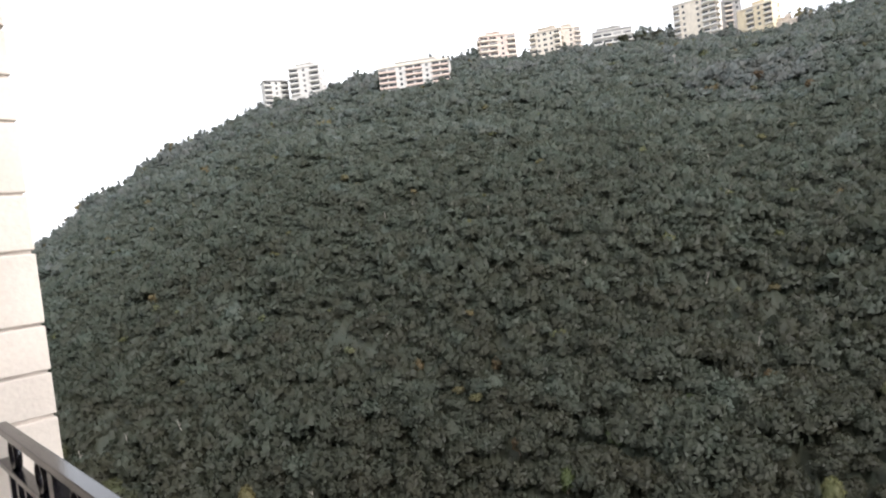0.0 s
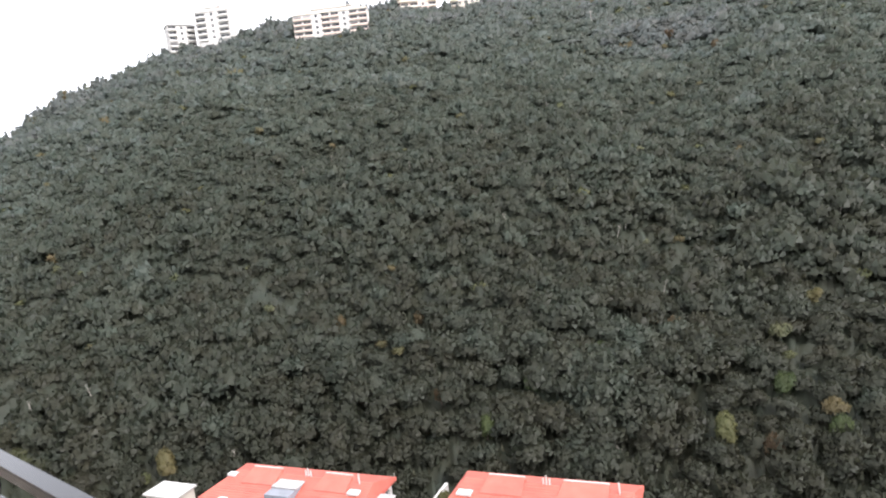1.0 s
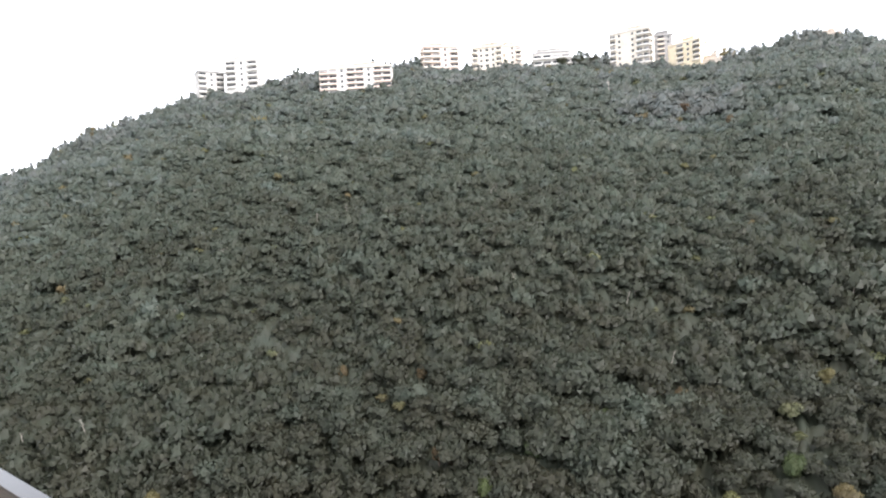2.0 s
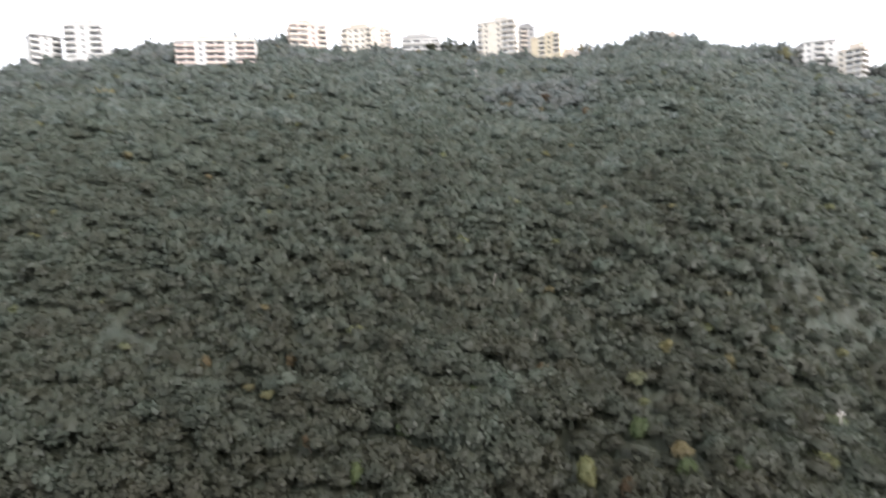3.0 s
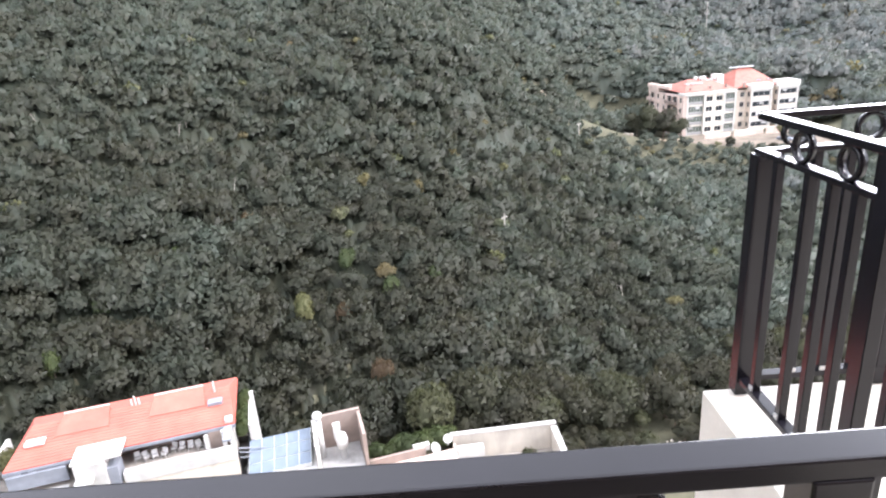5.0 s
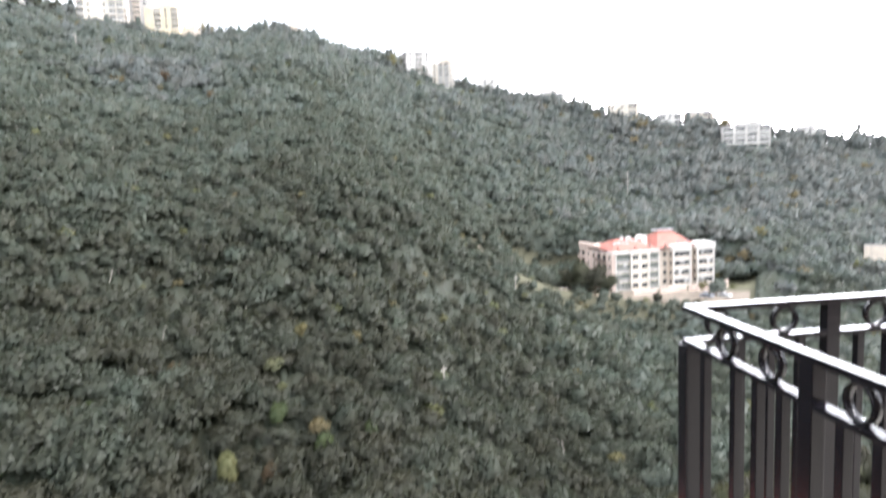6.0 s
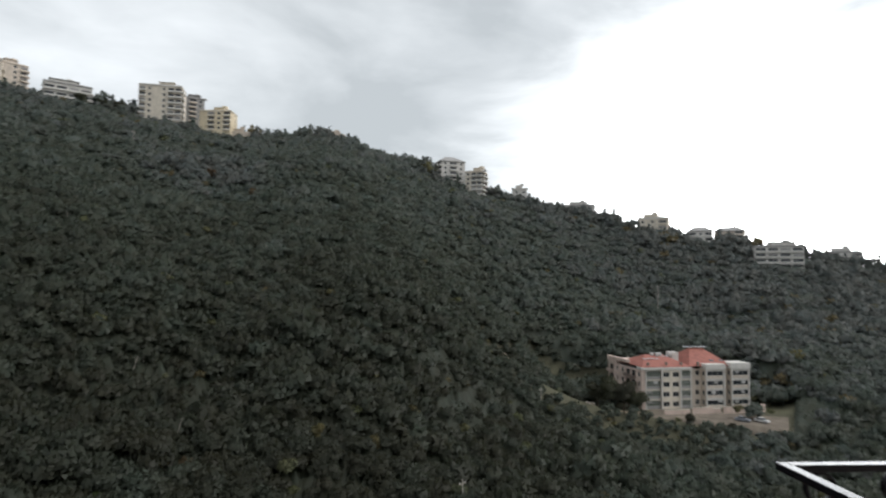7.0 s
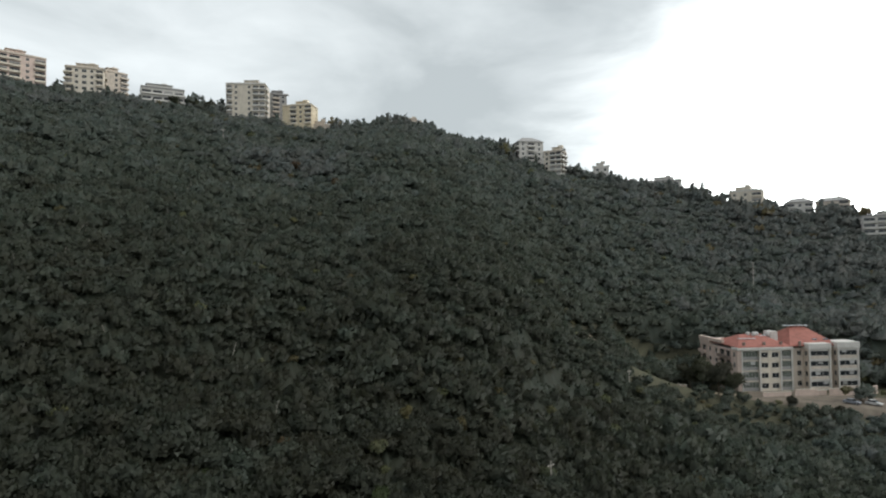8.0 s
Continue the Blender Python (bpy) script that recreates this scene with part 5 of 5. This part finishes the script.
COLOURED = [(-36.5, -13.4, 3.8, "y"), (-29.4, -24.0, 4.4, "y"), (-41.7, -14.0, 3.2, "y"), (-3.8, -20.2, 3.4, "o"), (-36.1, -31.0, 4.2, "o"), (-34.0, -20.2, 3.8, "g"), (-25.7, -15.3, 3.4, "o"),
            (4.7, -12.4, 3.6, "r"), (-2.7, -13.1, 3.4, "o"), (-7.8, -23.3, 3.8, "g"), (21.0, -21.2, 4.8, "y"), (-19.0, -17.4, 3.4, "g"), (-30.5, 7.6, 5.0, "o"), (-27.0, 9.0, 5.0, "o"),
            (-38.0, -23.0, 3.6, "g"), (-24.5, -22.5, 3.4, "g"), (-42.5, -22.5, 3.4, "g"), (-33.0, -25.0, 3.6, "o"), (-12.5, -20.0, 3.2, "g"), (-46.0, -18.5, 3.4, "g")]
for az_, el_, s, kind in COLOURED:
    p = polar(az_, ground_point(az_, el_))
    ahead = (xs - p.x) * -p.x + (ys - p.y) * -p.y
    near_it = np.hypot(xs - p.x, ys - p.y) / np.where(ahead > 0, 1.35, 1.0)
    ok &= near_it > s * 0.42
ok &= ~((az < -53) & (az > -78) & (dd > 199.5) & (dd < 209))
lx = (xs - 192.6) * 0.7997 - (ys - 88.6) * 0.6004
ly = (xs - 192.6) * 0.6004 + (ys - 88.6) * 0.7997
ok &= ~((lx > -3.5) & (lx < 41.5) & (ly > -15) & (ly < 26.5))
ok &= ~((lx > 31) & (lx < 52) & (ly > -30) & (ly < -6))
for b_az, b_d, b_w, b_dep in BUILT:
    half = np.degrees((b_w / 2 + 1.0) / b_d)
    ok &= ~((np.abs(az - b_az) < half) & (dd > b_d - 5) & (dd < b_d + b_dep + 2))
xs, ys, az, dd, row_x, row_y = xs[ok], ys[ok], az[ok], dd[ok], row_x[ok], row_y[ok]
zs = land(az, dd)
clump = np.sin(xs * 0.11 + 2 * np.sin(ys * 0.05)) + np.sin(ys * 0.13 + 1.7 * np.sin(xs * 0.043)) + 0.6 * np.sin(xs * 0.31 + ys * 0.27)
size = rs.uniform(3.1, 5.3, len(xs)) * (1 + 0.12 * clump)
size *= np.where(rs.random(len(xs)) < 0.07, 1.22, 1.0)
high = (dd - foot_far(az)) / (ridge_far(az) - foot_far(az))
# tone rises uphill and to the right, painting haze into the leaves
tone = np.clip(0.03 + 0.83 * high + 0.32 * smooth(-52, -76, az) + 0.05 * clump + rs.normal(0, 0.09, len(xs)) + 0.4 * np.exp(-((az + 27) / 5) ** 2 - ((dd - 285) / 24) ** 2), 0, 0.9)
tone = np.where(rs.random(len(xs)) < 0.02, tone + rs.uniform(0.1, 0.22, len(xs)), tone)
crest = dd > ridge_far(az) - 10
turned = (rs.random(len(xs)) < 0.025) & ~crest & (dd > 88)
tone = np.where(turned, rs.uniform(0.95, 1.0, len(xs)), tone)
size *= np.where(turned, rs.uniform(0.4, 0.65, len(xs)), 1.0)
zlift = np.where(turned, 1.6, 0.0)
roll_ = rs.random(len(xs))
size *= np.where((row_x > 25) & (row_y < 57), 0.55, 1.0)
size *= np.where((az < -51) & (az > -80) & (dd > 162) & (dd < 200), 0.66, 1.0)
size *= 1 + np.where(crest, 0.35 * np.exp(-((az + 19) / 1.2) ** 2) + 0.5 * np.exp(-((az + 45.6) / 0.9) ** 2) + 0.4 * np.exp(-((az + 35) / 1.5) ** 2), 0)
size *= np.where(crest, 0.92 + 0.10 * np.sin(az * 1.1) + 0.10 * np.sin(az * 2.7 + 1.0) + rs.uniform(-0.25, 0.3, len(xs)), 1.0)
order = np.argsort(row_y)
near_ids = set(order[:250].tolist())

# the nearest trees stand one by one
TREE_BASES = []
for k, (V, F, N) in enumerate(CLOSE):
    pine = k >= 5
    tr = thing("tree", "dark green umbrella pine at the foot of the hill" if pine else "dense dark green broadleaf tree on the hillside", "tree", pose(0, 0, -400), group="trees at the hill foot")
    bm = bmesh.new()
    rod(bm, (0, 0, -0.12), (0.02, 0.01, 0.35), 0.05, 0.03, 7)
    for a in (0.3, 2.3, 4.4):
        rod(bm, (0.015, 0.01, 0.28), (0.22 * math.cos(a), 0.22 * math.sin(a), 0.55), 0.022, 0.01, 5)
    rod(bm, (0.02, 0.01, 0.34), (0.0, 0.0, 0.68), 0.03, 0.01, 5)
    part("trunk", bm, M_BARK, tr)
    part("crown", array_mesh("crown", V, F, M_LEAF_TREE, normals=N), None, tr)
    TREE_BASES.append(tr)
own = {}
for i in order[:250]:
    k = int(rs.integers(0, 5)) if roll_[i] > 0.16 else 5 + int(rs.integers(0, 2))
    s = float(size[i]) * 1.2
    m = Matrix.LocRotScale((xs[i], ys[i], zs[i]), Euler((rs.uniform(-0.08, 0.08), rs.uniform(-0.08, 0.08), rs.uniform(0, 6.28))), (s, s, s * rs.uniform(0.85, 1.25)))
    if k in own:
        copy_thing(TREE_BASES[k], m)
    else:
        own[k] = m
for k, m in own.items():
    TREE_BASES[k].matrix_world = m

# trees that have turned colour
for az_, el_, s, kind in COLOURED:
    d = ground_point(az_, el_)
    V, F, N = CLOSE[int(rs.integers(3, 7))]
    mat = {"y": M_LEAF_YELLOW, "o": M_LEAF_RUSSET, "r": M_LEAF_RUSSET, "g": M_LEAF_HEDGE}[kind]
    tr = thing("tree", {"y": "yellow autumn tree among the green scrub", "o": "orange-brown autumn tree in the wood", "r": "russet autumn tree in the wood", "g": "fresh light green tree in the wood"}[kind], "tree",
               Matrix.LocRotScale(polar(az_, d, land_at(az_, d)), Euler((0, 0, rs.uniform(0, 6))), (s * 0.72, s * 0.72, s * 1.3)), group="coloured trees")
    part("trunk", rodded((0, 0, -0.1), (0, 0, 0.5), 0.04, 0.02, 6), M_BARK, tr)
    part("crown", array_mesh("crown", V, F, mat, normals=N), None, tr)


for az_, d, s, hgt in ((-18.4, 377, 7.0, 8.4), (-19.6, 376, 6.5, 8.8), (-16.9, 374, 6.0, 8.2), (-62.6, 204, 8.0, 11.5), (-63.8, 203, 7.5, 10.0), (-64.9, 201.5, 6.0, 7.0), (-61.6, 206, 7.0, 9.0), (-69.2, 199.5, 3.2, 3.4), (-72.4, 199.0, 3.0, 3.2)):
    V, F, N = CLOSE[5] if hgt > 8 else CLOSE[2]
    tr = thing("tree", "tall dark pine beside the flats" if hgt > 8 else "low green tree before the block of flats", "tree",
               Matrix.LocRotScale(polar(az_, d, land_at(az_, d)), Euler((0, 0, az_)), (s, s, hgt)), group="trees by the flats")
    part("trunk", rodded((0, 0, -0.05), (0, 0, 0.6), 0.03, 0.015, 6), M_BARK, tr)
    part("crown", array_mesh("crown", V, F, M_LEAF_TREE, normals=N), None, tr)


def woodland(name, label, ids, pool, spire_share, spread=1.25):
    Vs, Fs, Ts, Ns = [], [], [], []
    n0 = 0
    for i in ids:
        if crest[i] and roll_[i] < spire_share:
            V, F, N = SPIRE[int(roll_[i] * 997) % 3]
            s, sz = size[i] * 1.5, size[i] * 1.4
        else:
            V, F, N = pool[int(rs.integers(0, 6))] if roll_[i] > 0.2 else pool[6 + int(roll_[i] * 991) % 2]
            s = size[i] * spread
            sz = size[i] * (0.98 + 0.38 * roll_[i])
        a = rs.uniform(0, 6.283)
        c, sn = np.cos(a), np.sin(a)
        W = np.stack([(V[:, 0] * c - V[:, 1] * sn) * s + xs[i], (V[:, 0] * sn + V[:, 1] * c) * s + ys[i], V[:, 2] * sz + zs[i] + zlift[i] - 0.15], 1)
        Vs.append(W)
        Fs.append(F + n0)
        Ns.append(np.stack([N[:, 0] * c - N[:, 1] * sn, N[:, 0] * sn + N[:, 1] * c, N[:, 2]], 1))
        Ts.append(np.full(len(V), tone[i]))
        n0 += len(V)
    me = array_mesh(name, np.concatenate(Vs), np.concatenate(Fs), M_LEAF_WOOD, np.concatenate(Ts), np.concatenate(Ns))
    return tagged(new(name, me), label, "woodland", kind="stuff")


# low undergrowth sheet, added to lighten the dark gaps between the crowns
u_az = np.arange(-96.0, 45.0, 0.3)
u_s = np.linspace(0.012, 0.985, 165)
ua, us = np.meshgrid(u_az, u_s)
ud = foot_far(ua) + us * (ridge_far(ua) - foot_far(ua))
ux, uy = -np.sin(np.radians(ua)) * ud, np.cos(np.radians(ua)) * ud
keep_low = ((ua < -51) & (ua > -77) & (ud > 184) & (ud < 252)) | ((ua < -83) & (ud > BANK_D - 14) & (ud < BANK_D + 6))
uz = land(ua, ud) + np.where(keep_low, -1.0, 0.7 + 1.35 * smooth(80, 150, ud) - 0.9 * ((ua < -50) & (ua > -81) & (ud > 158) & (ud < 204)) + rs.uniform(-1.0, 1.0, ua.shape))
nu = len(u_az)
UF = np.array([(j * nu + i, (j + 1) * nu + i, (j + 1) * nu + i + 1, j * nu + i + 1) for j in range(len(u_s) - 1) for i in range(nu - 1)])
# paler uphill like the crowns: haze painted into the undergrowth
u_haze_tone = np.clip(0.06 + 0.78 * us + rs.normal(0, 0.08, ua.shape), 0, 0.8)
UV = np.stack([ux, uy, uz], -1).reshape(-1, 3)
ut = u_haze_tone.ravel()
# leaf sprays all over it
pick = rs.integers(0, len(UV), 80000)
pick = pick[~keep_low.ravel()[pick]]
nk = len(pick)
at_ = UV[pick] + rs.uniform(-1, 1, (nk, 3)) * np.array([1.6, 1.6, 0.35])
tip = rs.normal(0, 0.45, (nk, 3)) + np.array([0, 0, 0.9])
side = np.cross(tip, rs.normal(0, 1, (nk, 3)))
side /= np.linalg.norm(side, axis=1, keepdims=True)
ln = rs.uniform(0.35, 0.8, (nk, 1))
SV = np.stack([at_ - side * ln * 0.5, at_ + side * ln * 0.5, at_ + tip * ln], 1).reshape(-1, 3)
ST3 = np.arange(nk * 3).reshape(-1, 3) + len(UV)
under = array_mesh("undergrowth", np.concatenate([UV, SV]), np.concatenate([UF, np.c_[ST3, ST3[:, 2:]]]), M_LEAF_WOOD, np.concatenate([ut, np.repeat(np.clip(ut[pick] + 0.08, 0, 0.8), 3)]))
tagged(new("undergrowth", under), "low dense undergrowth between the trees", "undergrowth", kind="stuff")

rest = [i for i in range(len(xs)) if i not in near_ids]
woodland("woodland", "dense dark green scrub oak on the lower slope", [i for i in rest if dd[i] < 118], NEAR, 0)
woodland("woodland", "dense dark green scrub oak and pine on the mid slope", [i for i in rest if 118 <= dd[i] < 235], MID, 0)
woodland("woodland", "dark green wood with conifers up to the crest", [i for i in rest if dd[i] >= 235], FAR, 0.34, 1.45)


# ---- small things on the slopes ----
def pole(az_, el0, el1, label):
    d = ground_point(az_, el0)
    p = polar(az_, d, land_at(az_, d))
    top = EYE_Z + d * math.tan(radians(el1))
    h = max(7.0, top - p.z)
    u = thing("utility_pole", label, "pole", Matrix.Translation(p), group="utility poles")
    part("pole", rodded((0, 0, -0.6), (0, 0, h), 0.16, 0.10, 8), M_WOODPOLE, u)
    part("crossarm", boxed(-0.9, 0.9, -0.06, 0.06, h - 0.8, h - 0.66), M_WOODPOLE, u)
    for x in (-0.75, 0.0, 0.75):
        part("insulator", rodded((x, 0, h - 0.66), (x, 0, h - 0.42), 0.06, 0.04, 6), M_TANK, u)


pole(-20.8, 11.0, 12.4, "pale utility pole below the cream tower")
pole(-56.6, -10.6, -9.2, "pale utility pole beside the earth road")
pole(-49.6, -19.2, -17.6, "pale utility pole in the wood")
pole(-66.7, -2.2, 0.2, "pale utility pole on the far slope")

snag_rng = np.random.default_rng(91)
bm = bmesh.new()
for i in snag_rng.choice(len(xs), 420, replace=False):
    if crest[i] or dd[i] < 80:
        continue
    base = Vector((xs[i] + 1.2, ys[i] - 1.2, zs[i] + size[i] * 0.75))
    lean = Vector((snag_rng.normal(0, 0.35), snag_rng.normal(0, 0.35), 1.0)) * float(snag_rng.uniform(1.2, 2.6))
    rod(bm, base, base + lean, 0.075, 0.03, 5)
    for f in (0.45, 0.7):
        twig = Vector((snag_rng.normal(0, 0.6), snag_rng.normal(0, 0.6), 0.5))
        rod(bm, base + lean * f, base + lean * f + twig, 0.045, 0.02, 4)
tagged(new("dead_branches", mesh_of("dead_branches", bm, M_DEAD)), "pale dead branches standing out of the wood", "branches", kind="stuff")

rng = random.Random(12)
rock_v, rock_f = ICO1
ROCKS = []
for k in range(4):
    bm = bmesh.new()
    solid(bm, [tuple(c * rng.uniform(0.65, 1.15) for c in v) for v in rock_v], [tuple(int(i) for i in f) for f in rock_f])
    ROCKS.append(mesh_of("stone", bm, M_ROCK))
heap = thing("rubble_heap", "heap of pale rubble and earth beside the road", "rubble", Matrix.Translation(polar(-59.6, 204.5, land_at(-59.6, 208) + 0.2)) @ pose(0, 0, 0, 0, 0, -59))
bm = bmesh.new()
pts = [(-8, -3.2, -1), (8, -3.0, -1), (8, 3, -1), (-8, 3, -1), (-6, -1.4, 1.2), (5.5, -1.0, 1.6), (5, 1.2, 1.3), (-5.6, 1.4, 1.0)]
solid(bm, pts, [(3, 2, 1, 0), (4, 5, 6, 7), (0, 1, 5, 4), (1, 2, 6, 5), (2, 3, 7, 6), (3, 0, 4, 7)])
part("earth", bm, M_TRACK, heap)
for k in range(70):
    s = part("stone", ROCKS[k % 4], None, heap)
    sc = rng.uniform(0.25, 0.75)
    s.matrix_local = Matrix.LocRotScale((rng.uniform(-8, 7), rng.uniform(-3.2, 1.5), rng.uniform(0.1, 1.5)), Euler((rng.random() * 6, rng.random() * 6, 0)), (sc, sc, sc * 0.7))

# earth road on the shelf
V, F = [], []
az_line = np.arange(-53.0, -66.2, -0.35)
for a in az_line:
    top = land_at(a, 208)
    for dist, drop in ((199.0, 2.6), (201.0, 1.2), (203.5, -0.15), (207.5, -0.2)):
        p = polar(a, dist + 0.6 * math.sin(a * 3.1), top - drop + 0.25 * math.sin(a * 7.3 + dist))
        V.append(p[:])
for i in range(len(az_line) - 1):
    for k in range(3):
        F.append((i * 4 + k, i * 4 + 4 + k, i * 4 + 5 + k, i * 4 + 1 + k))
me = bpy.data.meshes.new("road")
me.from_pydata(V, [], F)
me.materials.append(M_TRACK)
me.update()
tagged(new("road", me), "pale bare earth bank and road along the slope", "road", kind="structure")


def shrub(m, label, mat, name="shrub", group="garden shrubs", seed=0):
    s = thing(name, label, name, m, group=group)
    V, F, N = CLOSE[seed % 5]
    part("foliage", array_mesh("foliage", V * np.array([1, 1, 1]) - np.array([0, 0, 0.12]), F, mat, normals=N), None, s)
    return s


first = shrub(ROW @ Matrix.LocRotScale((5.4, 57.2, -42.9), None, (2.3, 2.2, 2.8)), "clipped green hedge bush behind the parapet", M_LEAF_HEDGE, "hedge_bush", "hedge bushes", 1)
for k in range(1, 8):
    q = rng.uniform(0.85, 1.15)
    copy_thing(first, ROW @ Matrix.LocRotScale((5.4 + k * 1.15, 57.0 + rng.uniform(-0.2, 0.2), -42.9), Euler((0, 0, k)), (1.0 * q, 1.0 * q, 1.0 * q)))
first = shrub(ROW @ Matrix.LocRotScale((-7.6, 57.6, -36.6), None, (1.5, 1.6, 2.4)), "green climber on the garden wall", M_LEAF_HEDGE, "garden_plant", "garden plants", 2)
for k in range(1, 6):
    copy_thing(first, ROW @ Matrix.LocRotScale((-7.6, 57.6 + k * 1.2, -36.6), Euler((0, 0, k * 1.3)), (1, 1, 1)))
shrub(ROW @ Matrix.LocRotScale((21.3, 51.6, -44.0), None, (2.4, 2.4, 2.6)), "round green shrub in the walled court", M_LEAF_TREE, seed=3)
shrub(ROW @ Matrix.LocRotScale((-30.0, 61.5, -37.2), None, (2.2, 2.2, 3.4)), "yellowing bush beside the house", M_LEAF_YELLOW, seed=4)

# misty valley end far behind the wood: haze painted as a graded glow
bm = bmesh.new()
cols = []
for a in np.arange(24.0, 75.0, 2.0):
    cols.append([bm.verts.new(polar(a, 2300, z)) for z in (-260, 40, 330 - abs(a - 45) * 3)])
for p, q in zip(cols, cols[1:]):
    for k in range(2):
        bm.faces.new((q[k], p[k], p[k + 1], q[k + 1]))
mist = bpy.data.materials.new("glowing_mist_backdrop")
mist.use_nodes = True
nt = mist.node_tree
bs = nt.nodes["Principled BSDF"]
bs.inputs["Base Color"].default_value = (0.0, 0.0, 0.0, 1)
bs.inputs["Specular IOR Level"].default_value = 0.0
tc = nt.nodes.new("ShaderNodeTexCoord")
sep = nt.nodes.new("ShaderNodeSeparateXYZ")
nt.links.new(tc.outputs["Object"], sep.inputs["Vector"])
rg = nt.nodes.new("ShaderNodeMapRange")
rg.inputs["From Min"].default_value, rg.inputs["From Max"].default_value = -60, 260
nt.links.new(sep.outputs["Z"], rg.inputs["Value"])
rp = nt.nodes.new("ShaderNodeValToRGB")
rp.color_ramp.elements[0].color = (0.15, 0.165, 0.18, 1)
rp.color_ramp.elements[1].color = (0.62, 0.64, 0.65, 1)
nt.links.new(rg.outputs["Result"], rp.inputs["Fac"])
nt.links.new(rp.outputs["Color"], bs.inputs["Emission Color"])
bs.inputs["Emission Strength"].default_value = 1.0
tagged(new("backdrop", mesh_of("backdrop", bm, mist, True)), "pale far hillside in mist painted as a glow", "distance", kind="structure")

# stones and dry brush on the strip below the wood
strip = thing("stony_strip", "strip of broken grey stones below the wood", "rubble", ROW @ pose(34, 51.5, FLOOR_Z, 0, 0, -14), kind="stuff")
bm = bmesh.new()
rng = random.Random(21)
for k in range(260):
    x, y, s = rng.uniform(-8, 14), rng.gauss(0, 1.2), rng.uniform(0.1, 0.38)
    q = [bm.verts.new((x + v[0] * s * rng.uniform(0.7, 1.2), y + v[1] * s * rng.uniform(0.7, 1.2), 0.1 + v[2] * s * 0.7)) for v in rock_v]
    for f in rock_f:
        bm.faces.new([q[int(i)] for i in f])
part("stones", bm, M_ROCK, strip)["kind"] = "stuff"
